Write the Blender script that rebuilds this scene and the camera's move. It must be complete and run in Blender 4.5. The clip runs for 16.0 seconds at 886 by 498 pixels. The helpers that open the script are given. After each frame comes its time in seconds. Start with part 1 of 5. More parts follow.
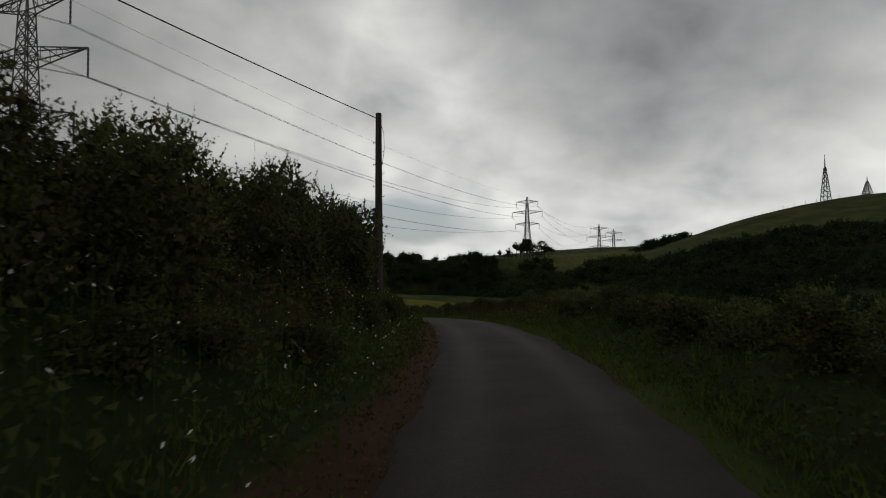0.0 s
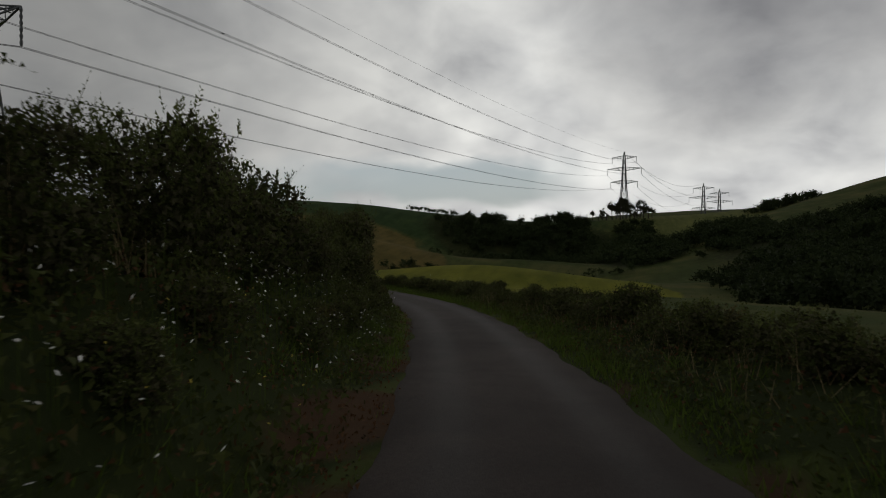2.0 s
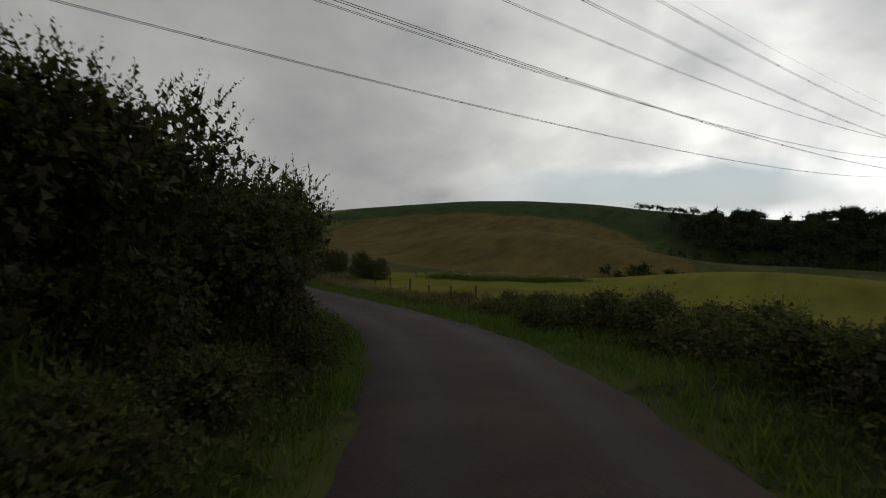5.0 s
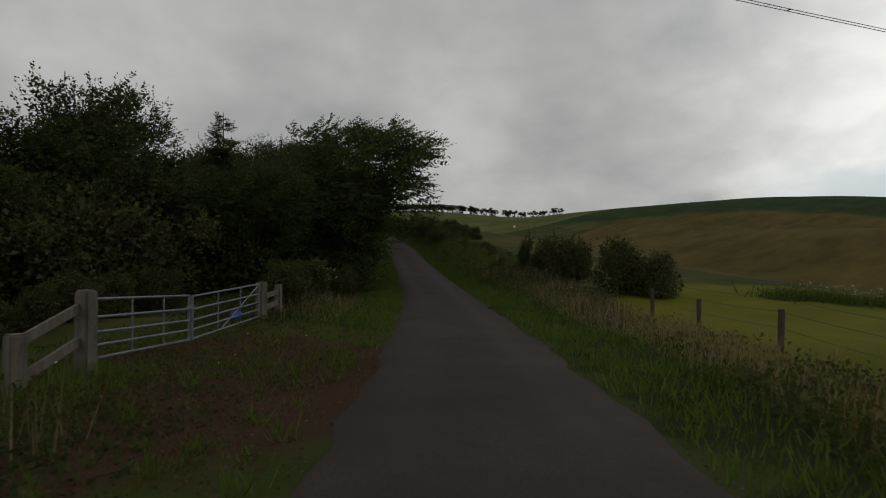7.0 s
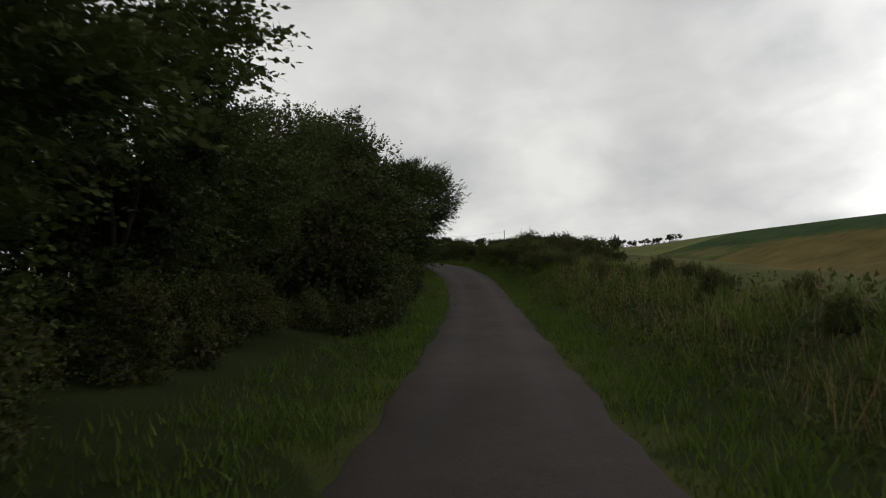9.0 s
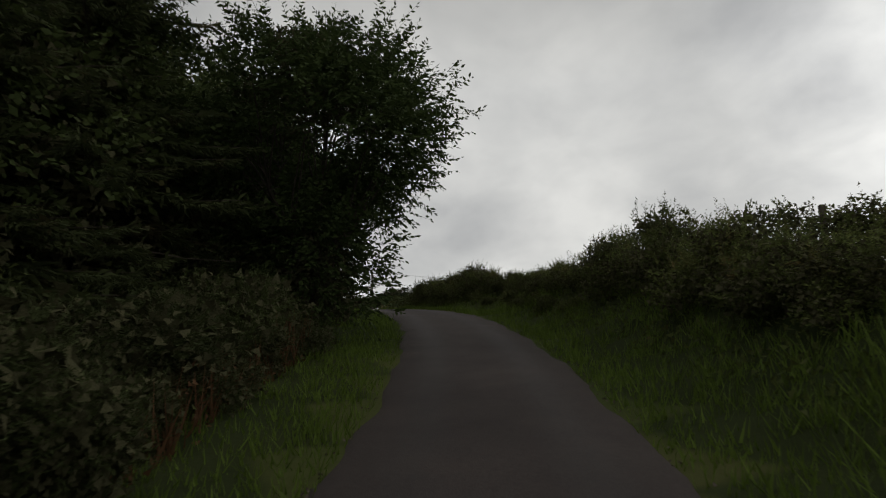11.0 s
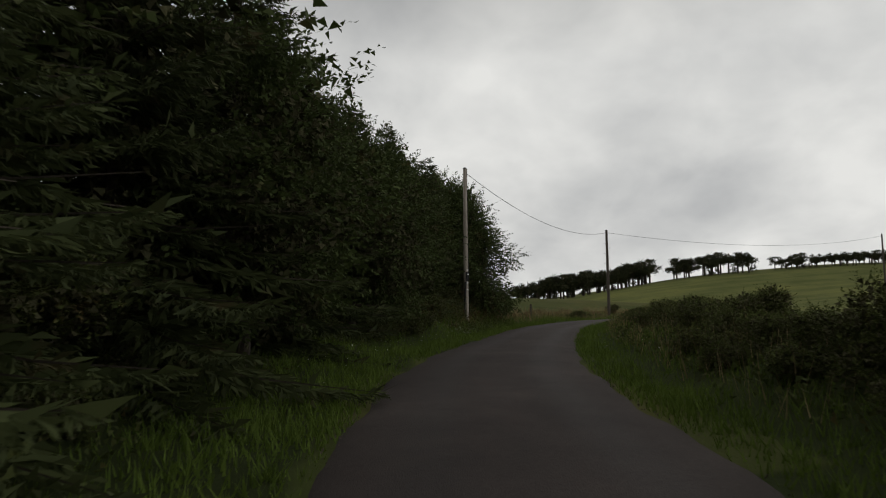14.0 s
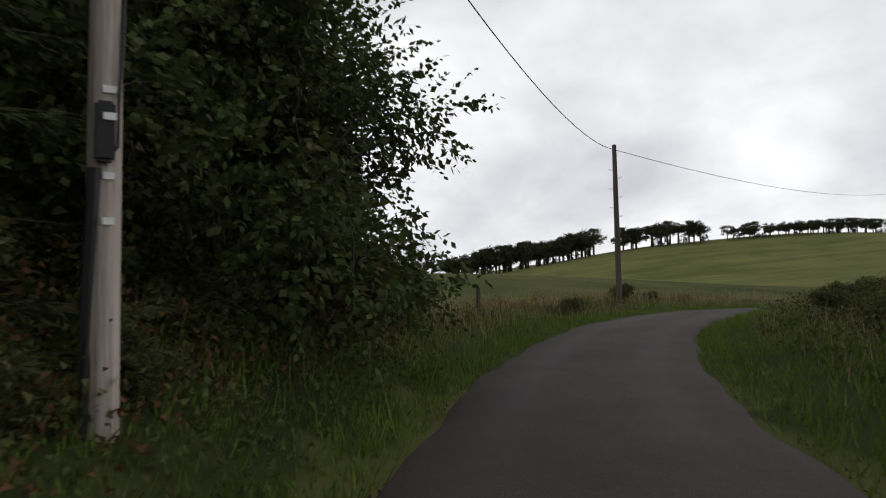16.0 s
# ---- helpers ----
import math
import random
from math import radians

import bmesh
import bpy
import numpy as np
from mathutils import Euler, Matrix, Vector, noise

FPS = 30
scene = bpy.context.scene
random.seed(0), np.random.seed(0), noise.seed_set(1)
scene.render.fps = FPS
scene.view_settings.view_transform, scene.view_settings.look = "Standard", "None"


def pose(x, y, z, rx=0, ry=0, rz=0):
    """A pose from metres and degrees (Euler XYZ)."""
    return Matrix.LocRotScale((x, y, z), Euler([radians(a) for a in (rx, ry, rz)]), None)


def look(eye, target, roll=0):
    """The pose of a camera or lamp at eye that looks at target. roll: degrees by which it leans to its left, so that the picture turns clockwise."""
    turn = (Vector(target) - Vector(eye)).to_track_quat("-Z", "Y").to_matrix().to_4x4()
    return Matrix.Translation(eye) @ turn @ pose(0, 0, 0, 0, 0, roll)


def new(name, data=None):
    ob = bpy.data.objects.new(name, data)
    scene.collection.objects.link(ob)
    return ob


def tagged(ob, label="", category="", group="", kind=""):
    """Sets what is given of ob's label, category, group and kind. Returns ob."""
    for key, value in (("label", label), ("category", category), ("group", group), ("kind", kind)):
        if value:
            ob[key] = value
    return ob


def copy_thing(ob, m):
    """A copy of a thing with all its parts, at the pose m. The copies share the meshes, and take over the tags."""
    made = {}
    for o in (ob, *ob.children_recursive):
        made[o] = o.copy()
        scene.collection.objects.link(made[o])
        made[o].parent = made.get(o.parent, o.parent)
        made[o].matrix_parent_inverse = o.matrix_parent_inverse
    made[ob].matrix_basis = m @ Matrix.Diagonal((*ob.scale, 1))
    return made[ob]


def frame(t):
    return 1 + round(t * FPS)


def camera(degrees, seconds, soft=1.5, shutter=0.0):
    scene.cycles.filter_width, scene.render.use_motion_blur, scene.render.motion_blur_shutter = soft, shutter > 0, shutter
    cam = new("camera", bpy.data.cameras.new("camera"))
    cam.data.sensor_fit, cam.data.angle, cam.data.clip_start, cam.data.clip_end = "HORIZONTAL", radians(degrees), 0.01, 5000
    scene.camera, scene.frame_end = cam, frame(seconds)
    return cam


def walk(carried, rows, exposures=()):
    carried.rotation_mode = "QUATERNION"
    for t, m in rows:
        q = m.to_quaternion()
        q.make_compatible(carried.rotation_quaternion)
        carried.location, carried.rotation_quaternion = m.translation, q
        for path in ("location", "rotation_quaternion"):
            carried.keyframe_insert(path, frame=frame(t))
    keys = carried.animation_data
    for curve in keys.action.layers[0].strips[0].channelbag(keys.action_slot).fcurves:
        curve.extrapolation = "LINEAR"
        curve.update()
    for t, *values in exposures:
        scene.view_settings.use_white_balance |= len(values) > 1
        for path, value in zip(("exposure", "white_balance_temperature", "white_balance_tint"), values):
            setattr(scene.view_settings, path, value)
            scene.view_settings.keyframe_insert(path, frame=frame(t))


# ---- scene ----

# ---------------------------------------------------------------- camera
cam = camera(69.5, 16.0, soft=1.1, shutter=0.07)
# seconds, x, y, z, pitch, roll, yaw
PATH = [
    (0.0, 0.00, 0.00, 1.55, 2.10, 0.34, 5.72),
    (0.5, -0.18, 6.46, 1.56, 2.34, 0.74, 7.36),
    (1.0, -0.64, 12.95, 1.49, 1.82, 0.20, 9.30),
    (1.5, -1.40, 19.47, 1.32, -0.44, -0.50, 11.13),
    (2.0, -2.46, 25.98, 1.02, -1.24, -0.24, 13.44),
    (2.5, -3.80, 32.47, 0.64, -1.30, -0.48, 15.85),
    (3.0, -5.39, 38.92, 0.24, -1.49, -0.43, 18.57),
    (3.5, -7.20, 45.28, -0.18, -1.76, -0.22, 21.01),
    (4.0, -9.24, 51.51, -0.60, -2.02, 0.08, 23.28),
    (4.5, -11.60, 57.51, -0.99, -1.55, 0.14, 27.43),
    (5.0, -14.42, 63.21, -1.31, -0.46, -0.02, 33.24),
    (5.5, -17.75, 68.53, -1.55, -0.03, -0.27, 39.35),
    (6.0, -21.60, 73.44, -1.80, -0.29, -0.55, 45.57),
    (6.5, -25.93, 77.97, -2.08, -1.01, -0.62, 51.29),
    (7.0, -30.69, 82.19, -2.36, -0.02, -0.63, 55.84),
    (7.5, -35.84, 86.15, -2.56, 0.97, -0.54, 59.44),
    (8.0, -41.34, 89.87, -2.61, 1.58, 0.45, 61.75),
    (8.5, -47.08, 93.41, -2.62, 2.31, 0.90, 63.32),
    (9.0, -52.97, 96.83, -2.57, 3.55, 1.43, 64.67),
    (9.5, -58.95, 100.20, -2.43, 4.96, 1.90, 65.71),
    (10.0, -64.98, 103.51, -2.26, 6.04, 2.11, 65.95),
    (10.5, -71.04, 106.79, -2.04, 6.96, 2.13, 65.83),
    (11.0, -77.09, 109.93, -1.67, 8.03, 1.97, 67.37),
    (11.5, -83.15, 112.78, -1.10, 9.02, 1.65, 70.41),
    (12.0, -89.17, 115.25, -0.39, 8.69, 1.29, 73.87),
    (12.5, -95.15, 117.27, 0.26, 8.17, 1.03, 77.44),
    (13.0, -101.15, 118.85, 0.82, 6.91, -0.01, 81.05),
    (13.5, -107.20, 119.98, 1.30, 6.29, -0.19, 84.73),
    (14.0, -113.32, 120.72, 1.70, 5.88, 0.38, 88.16),
    (14.5, -119.52, 121.26, 2.01, 5.20, 1.06, 89.63),
    (15.0, -125.86, 121.94, 2.18, 3.79, 0.67, 88.74),
    (15.5, -132.34, 123.03, 2.27, 3.12, 0.60, 86.14),
    (16.0, -138.94, 124.53, 2.38, 3.58, 0.98, 81.94),
]
walk(cam, [(t, pose(x, y, z, 90 + p, r, w)) for t, x, y, z, p, r, w in PATH],
     exposures=[(0.0, -1.4, 6500, 10), (3.2, -1.25, 6500, 10), (5.3, -0.95, 6500, 10), (6.5, -0.85, 6500, 10), (7.5, -0.6, 6500, 10), (8.5, -0.1, 6500, 10), (12.0, -0.25, 6500, 10), (13.5, -0.25, 6500, 10), (14.5, 0.05, 6500, 10), (15.0, 0.15, 6500, 10), (15.5, 0.2, 6300, 12), (16.0, 0.25, 6250, 13)])

# ---------------------------------------------------------------- world and sun
SUN_ELEV, SUN_AZ = 42.0, 8.0     # degrees; azimuth to the left of +y

# ---------------------------------------------------------------- node helpers
def nodes_of(mat):
    mat.use_nodes = True
    nt = mat.node_tree
    for n in list(nt.nodes):
        nt.nodes.remove(n)
    return nt


def link(nt, a, b):
    nt.links.new(a, b)


def add(nt, kind, **values):
    n = nt.nodes.new(kind)
    for key, value in values.items():
        n.inputs[key].default_value = value
    return n


def noise_node(nt, vec, scale, detail=3.0, rough=0.55, dist=0.0):
    n = add(nt, "ShaderNodeTexNoise", Scale=scale, Detail=detail, Roughness=rough, Distortion=dist)
    if vec is not None:
        link(nt, vec, n.inputs["Vector"])
    return n.outputs["Fac"]


def ramp(nt, fac, stops):
    n = nt.nodes.new("ShaderNodeValToRGB")
    els = n.color_ramp.elements
    while len(els) < len(stops):
        els.new(0.5)
    for e, (p, c) in zip(els, stops):
        e.position, e.color = p, (*c, 1.0) if len(c) == 3 else c
    link(nt, fac, n.inputs["Fac"])
    return n.outputs["Color"]


def grey(v):
    return (v, v, v)


def math_node(nt, op, a, b=None, c=None):
    n = nt.nodes.new("ShaderNodeMath")
    n.operation = op
    for i, v in enumerate((a, b, c)):
        if v is None:
            continue
        if isinstance(v, (int, float)):
            n.inputs[i].default_value = v
        else:
            link(nt, v, n.inputs[i])
    return n.outputs[0]


def mix(nt, fac, a, b, mode="MIX"):
    n = nt.nodes.new("ShaderNodeMix")
    n.data_type, n.blend_type = "RGBA", mode
    for sock, v in ((n.inputs[0], fac), (n.inputs[6], a), (n.inputs[7], b)):
        if isinstance(v, (int, float)):
            sock.default_value = v
        elif isinstance(v, tuple):
            sock.default_value = (*v, 1.0)
        else:
            link(nt, v, sock)
    return n.outputs[2]


def finish(nt, color, rough=0.9, bump=None, height=0.02, metal=0.0, spec=0.25):
    b = add(nt, "ShaderNodeBsdfPrincipled", Metallic=metal)
    b.inputs["Specular IOR Level"].default_value = spec
    if isinstance(color, tuple):
        b.inputs["Base Color"].default_value = (*color, 1.0)
    else:
        link(nt, color, b.inputs["Base Color"])
    if isinstance(rough, float):
        b.inputs["Roughness"].default_value = rough
    else:
        link(nt, rough, b.inputs["Roughness"])
    if bump is not None:
        n = add(nt, "ShaderNodeBump", Strength=0.7, Distance=height)
        link(nt, bump, n.inputs["Height"])
        link(nt, n.outputs[0], b.inputs["Normal"])
    out = nt.nodes.new("ShaderNodeOutputMaterial")
    link(nt, b.outputs[0], out.inputs[0])
    return b


def coords(nt):
    return nt.nodes.new("ShaderNodeTexCoord").outputs["Object"]


def world_place(nt):
    return nt.nodes.new("ShaderNodeNewGeometry").outputs["Position"]


# ---------------------------------------------------------------- sky
def make_sky():
    w = bpy.data.worlds.new("sky")
    scene.world = w
    w.use_nodes = True
    nt = w.node_tree
    for n in list(nt.nodes):
        nt.nodes.remove(n)
    way = nt.nodes.new("ShaderNodeTexCoord").outputs["Generated"]
    sky = nt.nodes.new("ShaderNodeTexSky")
    sky.sky_type, sky.sun_disc = "NISHITA", False
    sky.sun_elevation, sky.sun_rotation = radians(SUN_ELEV), radians(-SUN_AZ)
    sky.air_density, sky.dust_density = 1.0, 2.0
    clear = mix(nt, 1.0, sky.outputs[0], grey(0.085), "MULTIPLY")
    # cloud deck: the direction laid onto a flat layer overhead
    sep = nt.nodes.new("ShaderNodeSeparateXYZ")
    link(nt, way, sep.inputs[0])
    h = math_node(nt, "MAXIMUM", sep.outputs[2], 0.0)
    den = math_node(nt, "ADD", h, 0.5)
    com = nt.nodes.new("ShaderNodeCombineXYZ")
    link(nt, math_node(nt, "DIVIDE", sep.outputs[0], den), com.inputs[0])
    link(nt, math_node(nt, "DIVIDE", sep.outputs[1], den), com.inputs[1])
    big = noise_node(nt, com.outputs[0], 1.9, 5.0, 0.5, 0.3)
    fine = noise_node(nt, com.outputs[0], 5.6, 5.0, 0.5, 0.25)
    body = math_node(nt, "ADD", math_node(nt, "MULTIPLY", big, 0.66), math_node(nt, "MULTIPLY", fine, 0.34))
    broken = ramp(nt, body, [(0.37, (0.66, 0.667, 0.68)), (0.44, (0.94, 0.948, 0.94)), (0.51, (1.16, 1.165, 1.135)), (0.60, (1.46, 1.46, 1.40))])
    veil = ramp(nt, body, [(0.34, (0.34, 0.346, 0.348)), (0.5, (0.46, 0.463, 0.454)), (0.64, (0.57, 0.57, 0.552))])
    # a heavy bank of cloud high in the north-east, lighter cover under it
    lit = ramp(nt, h, [(0.02, grey(1.0)), (0.30, grey(0.0))])
    broken = mix(nt, 1.0, broken, mix(nt, lit, grey(1.0), grey(1.1)), "MULTIPLY")
    aim = nt.nodes.new("ShaderNodeVectorMath")
    aim.operation = "DOT_PRODUCT"
    link(nt, way, aim.inputs[0])
    aim.inputs[1].default_value = (0.22, 0.88, 0.42)
    near = math_node(nt, "ADD", aim.outputs["Value"], math_node(nt, "MULTIPLY", math_node(nt, "SUBTRACT", big, 0.5), 0.16))
    broken = mix(nt, ramp(nt, near, [(0.93, grey(0.0)), (0.99, grey(1.0))]), broken, mix(nt, 1.0, broken, (0.42, 0.42, 0.44), "MULTIPLY"))
    # the cover is thicker and more even towards the west
    cloud = mix(nt, ramp(nt, math_node(nt, "ADD", sep.outputs[0], 1.0), [(0.35, grey(1.0)), (0.90, grey(0.0))]), broken, veil)
    # a break of pale blue low over the northern hills
    low = ramp(nt, math_node(nt, "ADD", h, math_node(nt, "MULTIPLY", math_node(nt, "SUBTRACT", fine, 0.5), 0.06)), [(0.045, grey(0.0)), (0.06, grey(1.0)), (0.10, grey(1.0)), (0.125, grey(0.0))])
    north = mix(nt, 1.0, ramp(nt, math_node(nt, "ADD", sep.outputs[0], 1.0), [(0.48, grey(0.0)), (0.60, grey(1.0)), (0.90, grey(1.0)), (1.0, grey(0.0))]), ramp(nt, sep.outputs[1], [(0.0, grey(0.0)), (0.3, grey(1.0))]), "MULTIPLY")
    gap = ramp(nt, noise_node(nt, com.outputs[0], 1.1, 4.0, 0.5, 0.2), [(0.30, grey(0.25)), (0.46, grey(0.95))])
    fac = mix(nt, 1.0, mix(nt, 1.0, low, gap, "MULTIPLY"), north, "MULTIPLY")
    col = mix(nt, fac, cloud, mix(nt, 0.7, clear, (0.52, 0.66, 0.74)))
    # the ground side of the sphere stays dull
    # overhead, mostly above the view, is dimmed to weaken light on the ground
    up = ramp(nt, math_node(nt, "ADD", sep.outputs[2], 0.05), [(0.0, grey(0.25)), (0.05, grey(1.0)), (0.42, grey(1.0)), (0.68, grey(0.40))])
    # the unseen eastern sky is dimmed too, for less light on the lane
    east = ramp(nt, math_node(nt, "MULTIPLY", math_node(nt, "ADD", sep.outputs[0], 1.0), 0.5), [(0.75, grey(1.0)), (0.92, grey(0.4))])
    up = mix(nt, 1.0, up, east, "MULTIPLY")
    bg = add(nt, "ShaderNodeBackground", Strength=1.5)
    link(nt, mix(nt, 1.0, col, up, "MULTIPLY"), bg.inputs[0])
    out = nt.nodes.new("ShaderNodeOutputWorld")
    link(nt, bg.outputs[0], out.inputs[0])
    lamp = bpy.data.lights.new("sun", "SUN")
    lamp.energy, lamp.angle, lamp.color = 0.3, radians(25), (1.0, 0.96, 0.9)
    ob = new("sun", lamp)
    a, e = radians(SUN_AZ), radians(SUN_ELEV)
    to = Vector((-math.sin(a) * math.cos(e), math.cos(a) * math.cos(e), math.sin(e)))
    ob.matrix_world = look(to * 50, (0, 0, 0))


make_sky()

# ---------------------------------------------------------------- materials
def material(name):
    m = bpy.data.materials.new(name)
    return m, nodes_of(m)


def leaf_material(name, dark, light, dry=None, rough=0.72):
    m, nt = material(name)
    geo = nt.nodes.new("ShaderNodeNewGeometry")
    info = nt.nodes.new("ShaderNodeObjectInfo")
    col = mix(nt, geo.outputs["Random Per Island"], dark, light)
    patch = noise_node(nt, geo.outputs["Position"], 0.7, 3.0)
    col = mix(nt, ramp(nt, patch, [(0.35, grey(0.0)), (0.7, grey(0.6))]), col, light)
    if dry:
        some = ramp(nt, noise_node(nt, geo.outputs["Position"], 1.3, 2.0), [(0.6, grey(0.0)), (0.72, grey(0.7))])
        col = mix(nt, some, col, dry)
    hue = add(nt, "ShaderNodeHueSaturation")
    link(nt, math_node(nt, "ADD", math_node(nt, "MULTIPLY", info.outputs["Random"], 0.5), 0.75), hue.inputs["Value"])
    link(nt, col, hue.inputs["Color"])
    b = finish(nt, hue.outputs[0], rough, spec=0.08)
    out = [n for n in nt.nodes if n.type == "OUTPUT_MATERIAL"][0]
    tr = nt.nodes.new("ShaderNodeBsdfTranslucent")
    link(nt, hue.outputs[0], tr.inputs["Color"])
    ms = add(nt, "ShaderNodeMixShader", Fac=0.25)
    link(nt, b.outputs[0], ms.inputs[1])
    link(nt, tr.outputs[0], ms.inputs[2])
    link(nt, ms.outputs[0], out.inputs[0])
    return m


def plain_material(name, dark, light, scale=6.0, rough=0.85, height=0.01, metal=0.0, stretch=None, spec=0.25):
    m, nt = material(name)
    vec = coords(nt)
    if stretch:
        mp = nt.nodes.new("ShaderNodeMapping")
        mp.inputs["Scale"].default_value = stretch
        link(nt, vec, mp.inputs["Vector"])
        vec = mp.outputs[0]
    coarse, fine = noise_node(nt, vec, scale, 4.0), noise_node(nt, vec, scale * 9, 3.0)
    f = math_node(nt, "ADD", math_node(nt, "MULTIPLY", coarse, 0.6), math_node(nt, "MULTIPLY", fine, 0.4))
    col = ramp(nt, f, [(0.32, dark), (0.68, light)])
    finish(nt, col, rough, f, height, metal, spec)
    return m


def asphalt_material():
    m, nt = material("asphalt")
    pos = world_place(nt)
    stone = add(nt, "ShaderNodeTexVoronoi", Scale=70.0)
    link(nt, pos, stone.inputs["Vector"])
    patch = noise_node(nt, pos, 0.35, 5.0, 0.6)
    fine = noise_node(nt, pos, 28.0, 3.0, 0.7)
    base = ramp(nt, patch, [(0.3, (0.038, 0.030, 0.027)), (0.7, (0.062, 0.050, 0.045))])
    col = mix(nt, 0.5, base, ramp(nt, fine, [(0.3, grey(0.25)), (0.75, grey(0.8))]), "OVERLAY")
    chip = ramp(nt, stone.outputs["Distance"], [(0.0, grey(1.0)), (0.45, grey(0.55))])
    col = mix(nt, 0.5, col, chip, "MULTIPLY")
    blotch = noise_node(nt, pos, 1.1, 4.0, 0.6, 0.4)
    col = mix(nt, 1.0, col, ramp(nt, blotch, [(0.34, (0.87, 0.86, 0.85)), (0.52, grey(1.0)), (0.68, (1.13, 1.11, 1.09))]), "MULTIPLY")
    # wheel tracks are smoother and a little darker, the crown keeps its loose grit
    uv = nt.nodes.new("ShaderNodeAttribute")
    uv.attribute_name = "across"
    off = math_node(nt, "ABSOLUTE", math_node(nt, "SUBTRACT", math_node(nt, "ABSOLUTE", uv.outputs["Fac"]), 0.72))
    track = ramp(nt, off, [(0.1, grey(0.82)), (0.4, grey(1.0))])
    col = mix(nt, 1.0, col, track, "MULTIPLY")
    edge = ramp(nt, math_node(nt, "ADD", math_node(nt, "ABSOLUTE", uv.outputs["Fac"]), math_node(nt, "MULTIPLY", noise_node(nt, pos, 2.5, 4.0), 0.35)), [(1.38, grey(0.0)), (1.5, grey(0.8))])
    col = mix(nt, edge, col, (0.050, 0.032, 0.024))
    rough = ramp(nt, off, [(0.1, grey(0.78)), (0.4, grey(0.92))])
    b = finish(nt, col, 0.9, mix(nt, 0.5, stone.outputs["Distance"], fine), 0.008, spec=0.2)
    link(nt, rough, b.inputs["Roughness"])
    return m


def ground_material():
    """Grassland whose kind follows the fields marked on the sheet."""
    m, nt = material("ground")
    pos = world_place(nt)
    a, b_, c = noise_node(nt, pos, 0.08, 4.0), noise_node(nt, pos, 0.9, 4.0), noise_node(nt, pos, 14.0, 3.0, 0.7)
    v = math_node(nt, "ADD", math_node(nt, "MULTIPLY", b_, 0.45), math_node(nt, "MULTIPLY", c, 0.55))

    def mask(name):
        n = nt.nodes.new("ShaderNodeAttribute")
        n.attribute_name = name
        e = math_node(nt, "ADD", n.outputs["Fac"], math_node(nt, "MULTIPLY", math_node(nt, "SUBTRACT", b_, 0.5), 0.5))
        return ramp(nt, e, [(0.42, grey(0.0)), (0.58, grey(1.0))])

    col = mix(nt, v, (0.022, 0.034, 0.010), (0.060, 0.075, 0.022))
    col = mix(nt, ramp(nt, a, [(0.4, grey(0.0)), (0.65, grey(0.6))]), col, (0.075, 0.070, 0.028))
    # bank: a darker ground tone beside the lane and through the roadside wood
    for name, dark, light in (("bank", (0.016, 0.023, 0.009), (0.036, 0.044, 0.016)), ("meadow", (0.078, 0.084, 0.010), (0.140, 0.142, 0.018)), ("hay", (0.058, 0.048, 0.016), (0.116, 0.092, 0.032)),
                              ("crop", (0.018, 0.035, 0.013), (0.036, 0.056, 0.020)), ("pasture", (0.064, 0.075, 0.025), (0.116, 0.122, 0.044)),
                              ("wood", (0.012, 0.017, 0.007), (0.028, 0.032, 0.013)), ("soil", (0.034, 0.021, 0.013), (0.075, 0.047, 0.029))):
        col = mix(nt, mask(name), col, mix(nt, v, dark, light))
    # uneven growth: broad patches and drawn-out swathes
    mp = nt.nodes.new("ShaderNodeMapping")
    mp.inputs["Rotation"].default_value = (0, 0, radians(28))
    mp.inputs["Scale"].default_value = (0.35, 0.05, 0.3)
    link(nt, pos, mp.inputs["Vector"])
    swathe = math_node(nt, "ADD", math_node(nt, "MULTIPLY", noise_node(nt, mp.outputs[0], 1.0, 4.0, 0.6), 0.55), math_node(nt, "MULTIPLY", a, 0.45))
    col = mix(nt, 1.0, col, ramp(nt, swathe, [(0.34, (0.66, 0.70, 0.62)), (0.5, grey(1.0)), (0.66, (1.38, 1.28, 1.16))]), "MULTIPLY")
    finish(nt, col, 0.97, v, 0.05, spec=0.03)
    return m


ASPHALT, GROUND = asphalt_material(), ground_material()
LEAF_HEDGE = leaf_material("hawthorn_leaf", (0.040, 0.055, 0.016), (0.094, 0.108, 0.032), (0.105, 0.068, 0.030))
LEAF_TREE = leaf_material("broad_leaf", (0.034, 0.047, 0.015), (0.070, 0.092, 0.028), (0.085, 0.062, 0.028))
LEAF_ASH = leaf_material("ash_leaf", (0.028, 0.044, 0.013), (0.064, 0.090, 0.027))
LEAF_GORSE = leaf_material("gorse_spine", (0.033, 0.045, 0.015), (0.068, 0.083, 0.029))
NEEDLE = leaf_material("spruce_needle", (0.034, 0.044, 0.018), (0.072, 0.086, 0.032), (0.080, 0.058, 0.028))
PINE = leaf_material("pine_needle", (0.012, 0.018, 0.009), (0.026, 0.034, 0.014))
GRASS = leaf_material("grass_blade", (0.046, 0.074, 0.011), (0.096, 0.136, 0.024))
STRAW = leaf_material("dry_grass", (0.140, 0.108, 0.050), (0.300, 0.235, 0.125))
BRACKEN = leaf_material("rust_dock", (0.050, 0.026, 0.013), (0.095, 0.050, 0.024))
# dull filler colour that carries the shade inside bushes and trees
INNER = plain_material("crown_shade_fill", (0.040, 0.040, 0.020), (0.080, 0.076, 0.040), 5.0, 0.95, 0.05, spec=0.03)
PETAL = plain_material("white_petal", (0.62, 0.62, 0.58), (0.82, 0.82, 0.78), 8.0, 0.7, 0.001)
